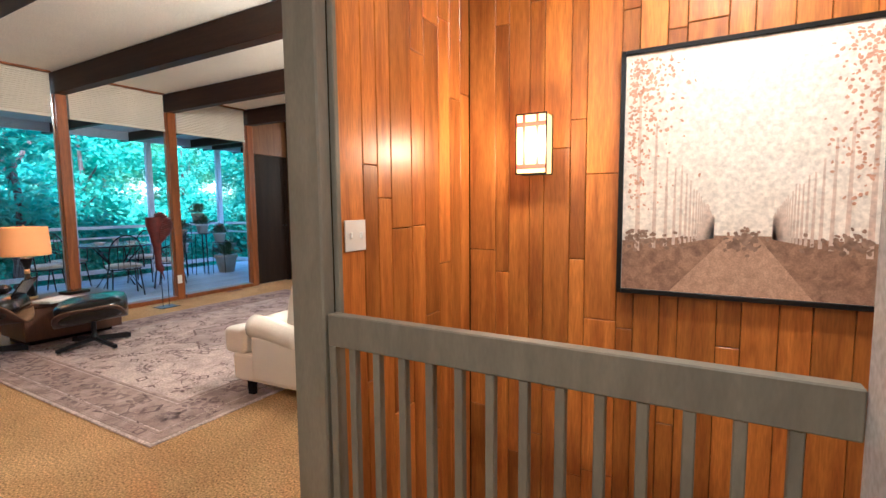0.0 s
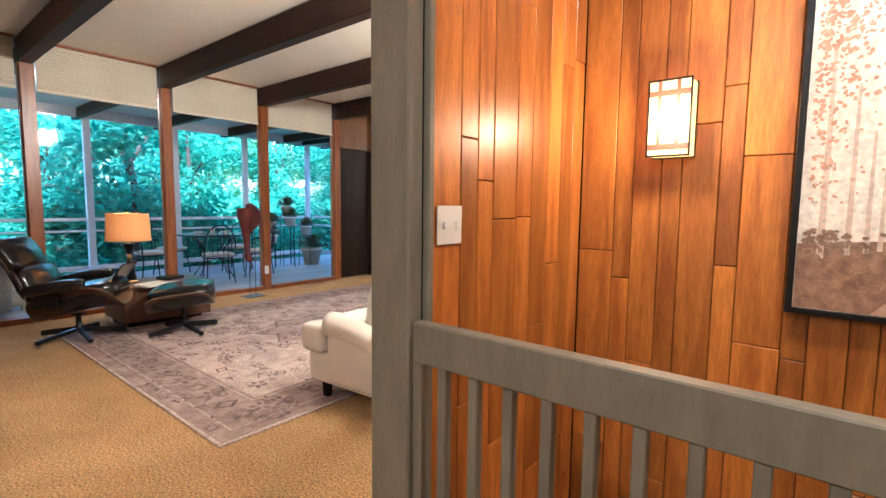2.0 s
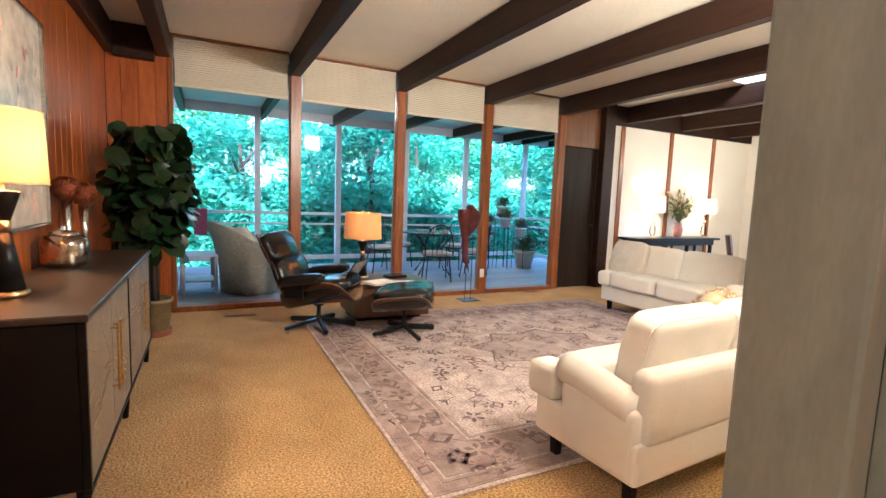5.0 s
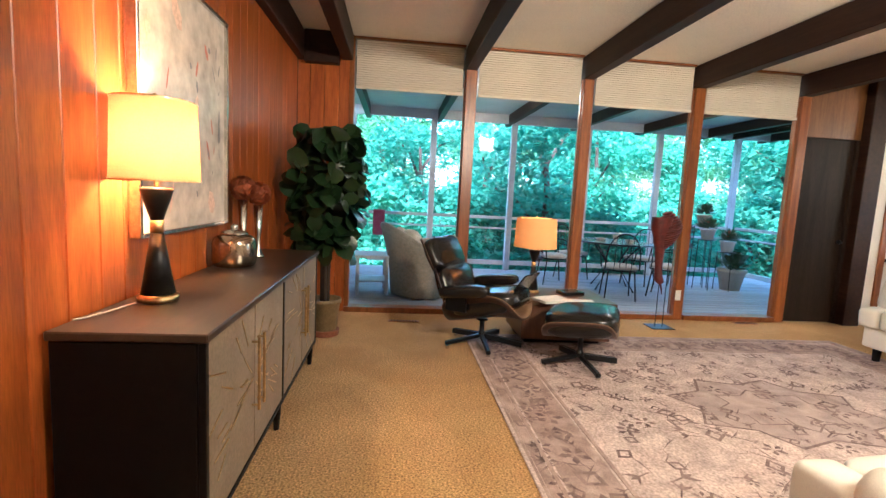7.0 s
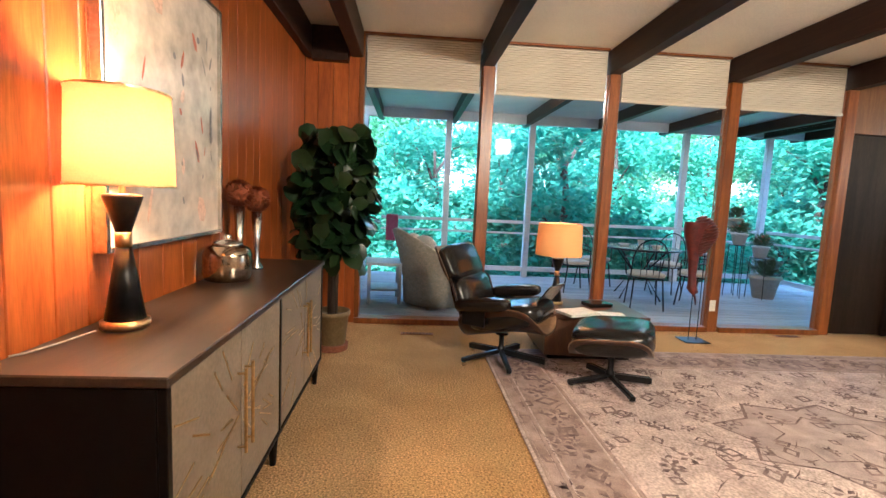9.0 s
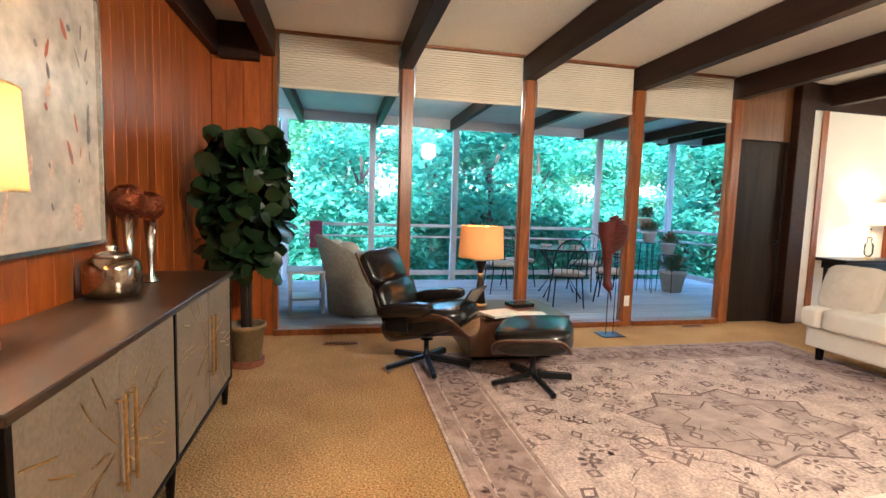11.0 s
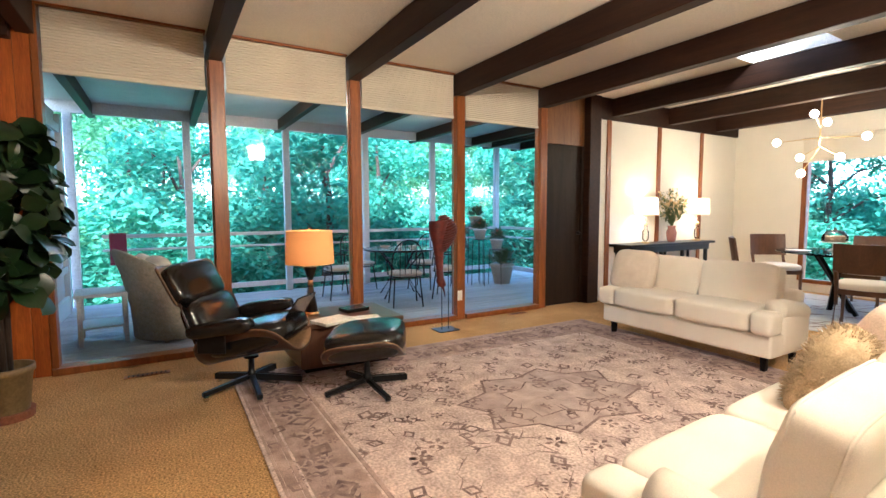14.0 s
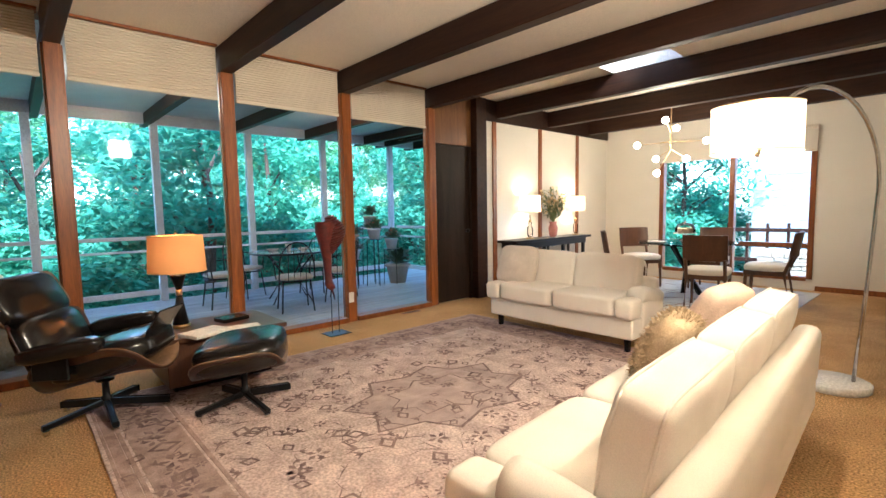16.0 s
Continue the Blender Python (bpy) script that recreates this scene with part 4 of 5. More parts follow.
def leaf(bm, p, d, size, up, width=.36):
    d = d.normalized()
    s = d.cross(up).normalized()
    nrm = s.cross(d)
    rows = []
    for i, (t, w, dz) in enumerate(((0, .06, 0), (.25, .7, .05), (.55, 1.0, .06), (.82, .75, 0), (1, .1, -.10))):
        c = p + d * (t * size) + nrm * (dz * size)
        rows.append([bm.verts.new(c - s * (w * size * width) + nrm * (.05 * size)), bm.verts.new(c), bm.verts.new(c + s * (w * size * width) + nrm * (.05 * size))])
    for a, b in zip(rows, rows[1:]):
        bm.faces.new((a[0], a[1], b[1], b[0]))
        bm.faces.new((a[1], a[2], b[2], b[1]))


for k in range(420):
    a, t = rnd.uniform(0, 6.283), rnd.random()
    z = .72 + 1.0 * t
    r = (.31 if z > 1.0 else .22) * math.sqrt(rnd.uniform(.15, 1)) * (1.0 if z < 1.5 else .72)
    p = Vector((r * math.cos(a), max(r * math.sin(a), -.36), z))
    d = Vector((math.cos(a) * .6, math.sin(a) * .6, rnd.uniform(-1.0, .7))) + Vector((rnd.gauss(0, .5), rnd.gauss(0, .5), 0))
    leaf(bm, p - d.normalized() * .06, d, rnd.uniform(.13, .21), Vector((math.cos(a) + rnd.gauss(0, .4), math.sin(a) + rnd.gauss(0, .4), .6)), .42)
for v in bm.verts:
    v.co.y = max(v.co.y, -.40)
    v.co.x = max(v.co.x, -.75)
part("leaves", bm, M_LEAF, pl, smooth=True)

# carved bird figure on a stand: one mesh
bm = bmesh.new()
pts = [(.02, .05, 1.13), (.0, -.02, 1.155), (0, -.085, 1.10), (0, -.10, 1.0), (0, -.095, .88), (0, -.085, .75), (0, -.08, .62), (0, -.075, .53), (0, -.07, .49), (0, -.055, .455), (0, -.05, .425)]
rad = [.06, .09, .10, .085, .058, .043, .034, .036, .045, .04, .006]
seg = 14
rings = []
for (x, y, z), r in zip(pts, rad):
    rings.append([bm.verts.new((x + r * .8 * math.cos(6.283 * k / seg), y + r * math.sin(6.283 * k / seg), z)) for k in range(seg)])
for i in range(2, len(rings) - 1):
    for k in range(seg):
        bm.faces.new((rings[i][k], rings[i][(k + 1) % seg], rings[i + 1][(k + 1) % seg], rings[i + 1][k]))
for i in range(15):
    c = Vector((0, -.05 + .05 * math.sin(i * .22), .80 + .0245 * i))
    rr = .085 * math.sin(math.pi * (i + 1.2) / 16.5) ** .7 + .012
    bmesh.ops.create_uvsphere(bm, u_segments=18, v_segments=6, radius=1.0, matrix=Matrix.Translation(c) @ Matrix.Rotation(.35, 4, "X") @ Matrix.Diagonal((rr * .85, rr * 1.15, .016, 1)))
tube([(0, -.052, .45), (0, -.03, .38), (0, -.025, .33)], .012, bm=bm, r_end=.003)
st = tagged(part("bird_statue", bm, M_RED, smooth=True), "rust-red carved long-necked bird figure bending down", "statue")
st.matrix_world = pose(-7.86, 6.16, 0.008, 0, 0, 0) @ Matrix.Diagonal((1.2, 1.12, 1.03, 1))
sd = thing("statue_stand", "thin black metal stand under the carved bird", "stand", "", (-7.86, 6.14, 0))
part("base_plate", bx(-.10, .10, -.12, .12, 0, .008, .002), M_BLACK, sd)
for y in (-.045, .035):
    part("rod", tube([(0, y, .008), (0, y, .93 if y > 0 else .46)], .004), M_BLACK, sd)

for x, y, w in ((-7.85, 3.48, .30), (-8.08, 7.29, .26)):
    g = thing("floor_register", "brown metal floor register in the carpet", "vent", "floor registers", (x, y, 0), kind="structure")
    part("frame", bx(-.035, .035, -w / 2, w / 2, 0, .006, .002), M_REDWOOD, g)
    for k in range(9):
        yy = -w / 2 + .03 + k * (w - .06) / 8
        part("slat", bx(-.024, .024, yy - .005, yy + .005, .006, .009), M_BLACK, g)
for nm, lb, loc, rz in (("outlet", "white outlet plate on the window post", (WX + .013, 6.52, .28), 90), ("outlet", "white outlet plate low on the cream wall", (WX + .031, 9.15, .32), 90), ("light_switch", "white switch plate on the cream wall", (WX + .031, 8.90, 1.15), 90), ("light_switch", "white double switch plate on the panelled wall", (PX + .001, 4.075, 1.147), 90)):
    o = thing(nm, lb, "switch" if "sw" in nm else "outlet", "wall plates", loc, rz)
    big = "double" in lb
    w = .058 if big else .032
    part("plate", bx(-w, w, -.006, -.0005, -.057, .057, .002), M_PLATE, o)
    for k in ((-.028, .028) if big else (0,)):
        part("toggle", bx(k - .005, k + .005, -.016, -.006, -.01, .012, .002), M_PLATE, o)

# arc floor lamp
al = thing("arc_lamp", "steel arc floor lamp with a white drum shade and marble base", "lamp", "", (-4.14, 7.80, 0))
part("base", lathe([(.20, 0), (.205, .004), (.205, .045), (.195, .05), (.03, .05)], seg=36), mat("white_marble", (.80, .78, .74), (.70, .68, .66), .2, scale=4), al, "round white marble base", True)
pts = [(.10, .03, .05), (.14, .05, .7), (.17, .04, 1.35)]
for i in range(1, 15):
    t = i / 14
    a = math.pi * .92 * t
    pts.append((.17 - .18 * (1 - math.cos(a)), .04 - .64 * (1 - math.cos(a)), 1.35 + .54 * math.sin(a)))
part("arc", tube(pts, .012, seg=10), M_CHROME, al, smooth=True)
ex, ey, ez = pts[-1]
SHX, SHY = -0.19, -1.23
part("hanger", tube([(ex, ey, ez), (SHX, SHY, 1.73)], .006), M_CHROME, al)
sh = drum_shade(al, .20, .20, 1.50, 1.73, M_WSHADE)
sh.location = (SHX, SHY, 0)
cord = tagged(part("lamp_cord", tube([(-3.86, 8.0, .006), (-3.7, 7.95, .006), (-3.5, 8.05, .006), (-3.2, 8.0, .006)], .004), M_BLACK), "black lamp cord on the carpet", "cord")

# stair hall: sconce, picture
sc = thing("wall_sconce", "art glass wall sconce with red crossed bars", "sconce", "", (-2.62, PY, 1.545))
part("glass_box", bx(-.085, .085, -.11, -.006, -.15, .15, .003), M_SCGLASS, sc, "glowing amber art glass")
part("back_plate", bx(-.09, .09, -.006, 0, -.155, .155), M_BLACK, sc)
for x in (-.04, .035):
    part("red_bar", bx(x - .008, x + .008, -.113, -.1105, -.125, .15), M_SCRED, sc)
for z in (-.115, .10):
    part("red_band", bx(-.087, .087, -.1125, -.1095, z - .012, z + .012), M_SCRED, sc)
for x in (-.085, .085):
    part("lead_edge", bx(x - .004, x + .004, -.114, -.106, -.153, .153), M_BLACK, sc)
for z in (-.152, .152):
    part("lead_edge", bx(-.088, .088, -.114, -.106, z - .004, z + .004), M_BLACK, sc)

for o in sc.children:
    o.data.transform(Matrix.Diagonal((.88, .84, .93, 1)))

FX0, FX1, FZ0, FZ1 = -2.225, -1.30, .85, 1.92
fy = PY - .035
pic = thing("framed_print", "sepia print of a tree-lined path in a black frame", "picture", "", (0, 0, 0))
for x0, x1, z0, z1 in ((FX0, FX0 + .02, FZ0, FZ1), (FX1 - .02, FX1, FZ0, FZ1), (FX0 + .0205, FX1 - .0205, FZ0, FZ0 + .02), (FX0 + .0205, FX1 - .0205, FZ1 - .02, FZ1)):
    part("frame_bar", bx(x0, x1, fy - .012, PY - .003, z0, z1, .002), M_BLACK, pic, "black frame bar")
part("print_sky", bx(FX0 + .021, FX1 - .021, fy - .002, PY - .004, FZ0 + .021, FZ1 - .021), mat("print_paper", (.86, .79, .70), (.82, .74, .64), .5, bump=0), pic, "pale sky of the print")
hz = FZ0 + .27
vpx = (FX0 + FX1) / 2 + .02
bm = bmesh.new()
bm.faces.new([bm.verts.new((x, fy - .0024, z)) for x, z in ((FX0 + .022, FZ0 + .022), (FX1 - .022, FZ0 + .022), (FX1 - .022, hz - .02), (vpx + .1, hz), (vpx - .1, hz), (FX0 + .022, hz - .03))])
part("print_ground", bm, mat("print_ground", (.40, .24, .15), (.20, .11, .07), .5, scale=26, fine=140, bump=0), pic, "brown leaf-strewn ground of the print")
bm = bmesh.new()
bm.faces.new([bm.verts.new((x, fy - .0028, z)) for x, z in ((FX0 + .22, FZ0 + .022), (FX1 - .20, FZ0 + .022), (vpx + .05, hz), (vpx - .05, hz))])
part("print_path", bm, mat("print_path", (.56, .36, .24), (.42, .26, .17), .5, scale=40, fine=160, bump=0), pic, "lighter path of the print")
m_trunk = mat("print_trunk", (.72, .58, .48), (.60, .46, .37), .5, scale=30, bump=0)
rnd = random.Random(2)
for side in (-1, 1):
    for i in range(26):
        t = 1.0 / (1 + .32 * i)
        x = vpx + side * (.05 + .46 * t)
        if not FX0 + .03 < x < FX1 - .03:
            continue
        w, top = .012 * t + .0012, hz + (.72 + rnd.uniform(-.08, .08)) * t
        z0 = hz - .10 * t
        bm = bmesh.new()
        bm.faces.new([bm.verts.new((a, fy - .0032, b)) for a, b in ((x - w, z0), (x + w, z0), (x + w * .5, min(top, FZ1 - .03)), (x - w * .5, min(top, FZ1 - .03)))])
        part("print_trunk", bm, m_trunk, pic)
leafs = []
for i in range(620):
    side = rnd.choice((-1, -1, 1))
    u = abs(rnd.gauss(0, .085))
    x = FX0 + .03 + u if side < 0 else FX1 - .03 - u * .8
    z = FZ1 - .04 - abs(rnd.gauss(0, .22)) if rnd.random() < .7 else rnd.uniform(hz + .1, FZ1 - .05)
    if FX0 + .04 < x < FX1 - .04 and z > hz:
        leafs.append((x, z, rnd.uniform(.003, .010), rnd.uniform(.003, .008), rnd.uniform(0, 6.28)))
strokes(pic, mat("print_leaves", (.50, .24, .14), (.66, .40, .28), .5, scale=20, bump=0), "print_leaves", leafs, fy - .0036, -1, "russet leaves of the print")
bush = [(rnd.choice((FX0 + .03 + abs(rnd.gauss(0, .10)), FX1 - .03 - abs(rnd.gauss(0, .10)), vpx + rnd.gauss(0, .03))), hz - .02 + rnd.gauss(0, .02), rnd.uniform(.004, .012), rnd.uniform(.004, .01), rnd.uniform(0, 6.28)) for _ in range(260)]
strokes(pic, mat("print_bushes", (.20, .12, .08), (.36, .24, .17), .5, scale=30, bump=0), "print_bushes", [b for b in bush if FX0 + .04 < b[0] < FX1 - .04], fy - .0042, -1, "dark bushes of the print")


# ---- dining area ----
con = thing("console_table", "black console table against the cream wall", "table", "", (-8.0, 9.98, 0))
part("top", bx(-.21, .19, -1.0, 1.0, .745, .78, .004), M_BLACK, con)
part("apron", bx(-.18, .15, -.9, .9, .655, .743, .003), M_BLACK, con)
for x in (-.16, .13):
    for y in (-.84, -.25, .25, .84):
        part("leg", bx(x - .022, x + .022, y - .022, y + .022, 0, .654, .003), M_BLACK, con)
for y in (9.55, 10.80):
    l = thing("console_lamp", "slim lamp with a white drum shade on the console", "lamp", "console lamps", (-8.0, y, .78))
    part("foot", lathe([(.06, 0), (.06, .015), (.02, .02)], seg=20), M_BRASS, l, "brass foot")
    part("column", lathe([(.018, .02), (.045, .06), (.045, .17), (.018, .20), (.028, .24), (.012, .27), (.01, .36)], seg=20), glass_mat("lamp_glass", (.95, .93, .9), 1.5), l, "clear glass column", True)
    part("knob", lathe([(.008, .245), (.028, .265), (.008, .29)], seg=16), M_BRASS, l)
    drum_shade(l, .165, .155, .40, .65, M_WSHADE)
fv = thing("flower_vase", "pink glass vase with tall wild flowers on the console", "vase", "", (-8.0, 10.15, .78))
part("vase", lathe([(.045, 0), (.06, .03), (.075, .14), (.05, .20), (.062, .24), (.055, .24)], seg=20), mat("rose_glass", (.45, .20, .18), rough=.1), fv, smooth=True)
bm, bl = bmesh.new(), bmesh.new()
rnd = random.Random(4)
for k in range(46):
    a, sp, h = rnd.uniform(0, 6.283), rnd.uniform(.05, .40), rnd.uniform(.15, .56)
    tip = Vector((max(sp * math.cos(a) * .6, -.2), sp * math.sin(a), .24 + h))
    tube([(0, 0, .2), tuple(tip * .5 + Vector((0, 0, .2))), tuple(tip)], .003, bm=bm, seg=4)
    for j in range(9):
        p = Vector((0, 0, .22)).lerp(tip, rnd.uniform(.4, 1))
        leaf(bm, p, Vector((rnd.gauss(0, 1), rnd.gauss(0, 1), rnd.gauss(0, .6))), rnd.uniform(.04, .075), Vector((0, .2, 1)), .22)
    for j in range(4):
        p = Vector((0, 0, .22)).lerp(tip, rnd.uniform(.6, 1.02))
        leaf(bl, p, Vector((rnd.gauss(0, 1), rnd.gauss(0, 1), 1)), .04, Vector((1, 0, .2)), .5)
part("stems", bm, mat("sage_stem", (.16, .20, .07), (.10, .14, .05), .7), fv)["kind"] = "stuff"
part("blossoms", bl, mat("cream_blossom", (.75, .62, .35), (.70, .50, .25), .8), fv, "cream blossoms")

dt = thing("dining_table", "round glass dining table on a crossed dark base", "table", "", (-6.10, 10.5, 0))
gt = part("tabletop", lathe([(.60, .735), (.605, .742), (.60, .75)], seg=48), glass_mat("table_glass", (.85, .93, .9), 1.5), dt)
for k in range(3):
    a = k * math.pi / 3
    part("strut", bx(-.42, .42, -.025, .025, -.02, .02, .004, m=Matrix.Translation((0, 0, .37)) @ Matrix.Rotation(a, 4, "Z") @ Matrix.Rotation(radians(58), 4, "Y")), M_ESPRESSO, dt)
part("hub", lathe([(.30, .70), (.30, .733)], seg=30), M_ESPRESSO, dt)
cs = thing("cake_stand", "white cake stand with a clear dome on the table", "cake stand", "", (-6.20, 10.7, .75))
part("plate", lathe([(.07, 0), (.02, .03), (.02, .09), (.15, .10), (.15, .11)], seg=26), M_PLATE, cs, smooth=True)
part("dome", lathe([(.13, .11), (.13, .18), (.09, .235), (.02, .25), (.012, .28)], seg=26), glass_mat("dome_glass", (.96, .96, .96), 1.45), cs, smooth=True)
part("cake", lathe([(.10, .11), (.10, .17), (.09, .18)], seg=24), mat("cake", (.70, .55, .40), rough=.9), cs)
for x, y, lb, mt in ((-5.80, 10.3, "yellow napkins stacked on the table", mat("yellow_cloth", (.70, .45, .06), rough=.9)), (-6.37, 10.2, "white dinner plate on the table", M_PLATE)):
    o = thing("napkin" if "nap" in lb else "plate", lb, "tableware", "", (x, y, .75))
    part("piece", bx(-.10, .10, -.07, .07, 0, .03, .008) if "nap" in lb else lathe([(.06, 0), (.12, .012), (.125, .016)], seg=26), mt, o)


def dining_chair():
    c = thing("dining_chair", "dark walnut dining chair with a pale upholstered seat", "chair", "dining chairs")
    part("seat", cushion(.47, .45, .09, rot(0, 0, .46), .2, 5, n=6), M_LINEN, c, "cream upholstered seat", True)
    part("seat_frame", bx(-.22, .22, -.21, .21, .37, .43, .006), M_WALNUT, c)
    bm = bmesh.new()
    n = 8
    f, b = [], []
    for i in range(n + 1):
        x = -.23 + .46 * i / n
        yy = -.245 - .05 * (1 - (x / .23) ** 2)
        f.append((bm.verts.new((x, yy, .60)), bm.verts.new((x, yy - .05, .90))))
        b.append((bm.verts.new((x, yy - .022, .60)), bm.verts.new((x, yy - .072, .90))))
    for i in range(n):
        bm.faces.new((f[i][0], f[i + 1][0], f[i + 1][1], f[i][1]))
        bm.faces.new((b[i][0], b[i][1], b[i + 1][1], b[i + 1][0]))
        bm.faces.new((f[i][1], f[i + 1][1], b[i + 1][1], b[i][1]))
        bm.faces.new((f[i][0], b[i][0], b[i + 1][0], f[i + 1][0]))
    for i in (0, n):
        bm.faces.new((f[i][0], f[i][1], b[i][1], b[i][0]))
    part("backrest", bm, M_WALNUT, c, "curved walnut back panel")
    for sx in (-1, 1):
        part("leg", tube([(sx * .20, .19, .38), (sx * .205, .20, 0)], .022, seg=6, r_end=.014), M_WALNUT, c)
        part("leg", tube([(sx * .20, -.28, .62), (sx * .20, -.20, .40), (sx * .205, -.27, 0)], .022, seg=6, r_end=.016), M_WALNUT, c)
    return c


spots = [(-5.62, 9.88, 10), (-5.22, 10.70, 95), (-6.73, 10.1, -60), (-6.95, 11.0, -130), (-6.10, 11.35, 180)]
first = dining_chair()
first.matrix_world = pose(spots[0][0], spots[0][1], 0, 0, 0, spots[0][2])
for x, y, r in spots[1:]:
    copy_thing(first, pose(x, y, 0, 0, 0, r))
drug = thing("dining_rug", "pale grey rug with thin dark lines under the table", "rug", "", (-6.0, 10.5, 0))
part("woven_field", bx(-1.1, 1.15, -1.15, 1.35, .001, .010, .002), mat("pale_rug", (.60, .58, .56), (.50, .49, .48), .95, scale=4, fine=140, bump=.5), drug)
bm = bmesh.new()
rnd = random.Random(9)
for k in range(46):
    bx(-.3, .3, -.006, .006, .0101, .0108 + k * 1e-5, bm=bm, m=rot(rnd.uniform(-.7, .75), rnd.uniform(-.8, .95), 0, 0, 0, rnd.uniform(0, 180)))
part("lines", bm, M_RUG2, drug, "thin dark lines in the weave")

ch = thing("chandelier", "brass branched chandelier with bare globe bulbs", "chandelier", "", (-6.3, 10.4, .12))
part("stem", tube([(0, 0, 1.86), (0, 0, cz(0) - .14)], .008), M_BRASS, ch)
part("canopy", lathe([(.06, cz(0) - .155), (.06, cz(0) - .125)], seg=20), M_BRASS, ch)
for k, (a, r, z, dz) in enumerate(((200, .42, 1.98, -.02), (20, .42, 1.98, -.02), (100, .32, 2.10, .10), (280, .32, 2.10, .12), (150, .30, 1.88, -.10), (330, .30, 1.88, -.16), (245, .22, 1.86, -.30))):
    e = Vector((r * math.cos(radians(a)), r * math.sin(radians(a)), z + dz))
    arm = part("arm", tube([(0, 0, z), tuple(e)], .005), M_BRASS, ch)
    part("bulb", lathe([(.004, -.045), (.03, -.032), (.045, 0), (.03, .032), (.004, .045)], tuple(e), 16), M_BULB, arm, "glowing globe bulb", True)

# ---- deck ----
DX, DZ = -11.6, -0.035
lamp("deck_light_lamp_a", (-9.6, 4.6, 2.5), 2, SOFT, .1)
lamp("deck_light_lamp_b", (-9.6, 7.2, 2.5), 2, SOFT, .1)
structure("deck_frame", bx(DX - .05, WX - .12, 2.3, 10.3, -.35, -.07), M_GROOVE, "dark framing under the deck boards", "deck")
deck = thing("deck_floor", "weathered grey deck boards", "deck", "", (0, 0, 0), kind="structure")
x = DX - .04
while x < WX - .14:
    part("board", bx(x + .003, x + .137, 2.3, 10.3, -.069, DZ, .003), M_DECK, deck)
    x += .14
structure("deck_ceiling", bx(DX - .3, WX - .12, 2.3, 10.3, 2.70, 2.76), M_DPAINT, "white painted deck ceiling", "ceiling")
for y in BEAMS[:-1] + [9.5]:
    tagged(part("deck_beam", bx(DX - .3, WX - .12, y - .045, y + .045, 2.54, 2.699, .005), M_BEAM), "dark beam running out over the deck", "beam", "deck beams", "structure")
structure("deck_fascia", bx(DX - .03, DX + .03, 2.3, 10.3, 2.545, 2.699), M_DPAINT, "pale beam above the deck posts", "beam")
for y in (2.60, 3.97, 5.38, 6.73, 8.08, 9.60):
    tagged(part("deck_post", bx(DX - .045, DX + .045, y - .05, y + .05, DZ, 2.544, .006), M_DPAINT), "white painted square deck post", "post", "deck posts", "structure")
tagged(part("deck_post", bx(-9.9, -9.81, 9.65, 9.75, DZ, 2.699, .006), M_DPAINT), "white painted square deck post", "post", "deck posts", "structure")
dr = thing("deck_railing", "white deck railing with horizontal bars", "railing", kind="structure")
for z0, z1 in ((.88, .93), (.70, .73), (.06, .14)):
    part("rail", bx(DX - .02, DX + .02, 2.9, 9.54, z0, z1, .004), M_DPAINT, dr)
    part("rail", bx(DX + .05, WX - .3, 9.68, 9.72, z0, z1, .004), M_DPAINT, dr)
# screen door end of the deck
sw = thing("screen_wall", "white painted screen doors closing the deck end", "screen", kind="structure")
for x0, x1 in ((-11.3, -11.2), (-10.35, -10.23), (-9.4, -9.28), (-8.62, -8.52)):
    part("stile", bx(x0, x1, 2.52, 2.58, DZ, 2.45, .004), M_DPAINT, sw)
for z0, z1 in ((DZ, .18), (.48, .56), (.82, .92), (2.22, 2.329)):
    part("rail", bx(-11.19, -8.63, 2.53, 2.57, z0, z1, .004), M_DPAINT, sw)
x = -11.45
while x < -8.35:
    part("board", bx(x + .002, x + .098, 2.455, 2.485, DZ, 2.53, .003), M_DPAINT, sw)
    x += .10
for x in (-9.5, -10.12):
    part("handle", bx(x - .012, x + .012, 2.585, 2.62, .95, 1.10, .004), M_BLACK, sw)

for y in (4.6, 7.2):
    f = thing("flush_light", "round flush ceiling light over the deck", "light", "deck ceiling lights", (-9.6, y, 2.60))
    part("lens", lathe([(.05, 0), (.12, .03), (.13, .07)], seg=24), M_FLUSH, f, "glowing lens", True)
    part("rim", lathe([(.135, .07), (.14, .10)], seg=24), M_DPAINT, f)

# patio set
PT = (-10.15, 6.70)
pt = thing("patio_table", "round wrought iron patio table", "table", "", (PT[0], PT[1], DZ))
part("tabletop", lathe([(.52, .70), (.53, .71), (.52, .722)], seg=36), mat("patio_glass", (.30, .33, .34), rough=.15), pt)
part("rim", tube([(.53 * math.cos(k * .2094), .53 * math.sin(k * .2094), .71) for k in range(30)], .014, closed=True), M_BLACK, pt)
for k in range(4):
    a = k * math.pi / 2 + .5
    part("leg", tube([(.42 * math.cos(a), .42 * math.sin(a), .70), (.10 * math.cos(a), .10 * math.sin(a), .36), (.38 * math.cos(a), .38 * math.sin(a), 0)], .012), M_BLACK, pt)


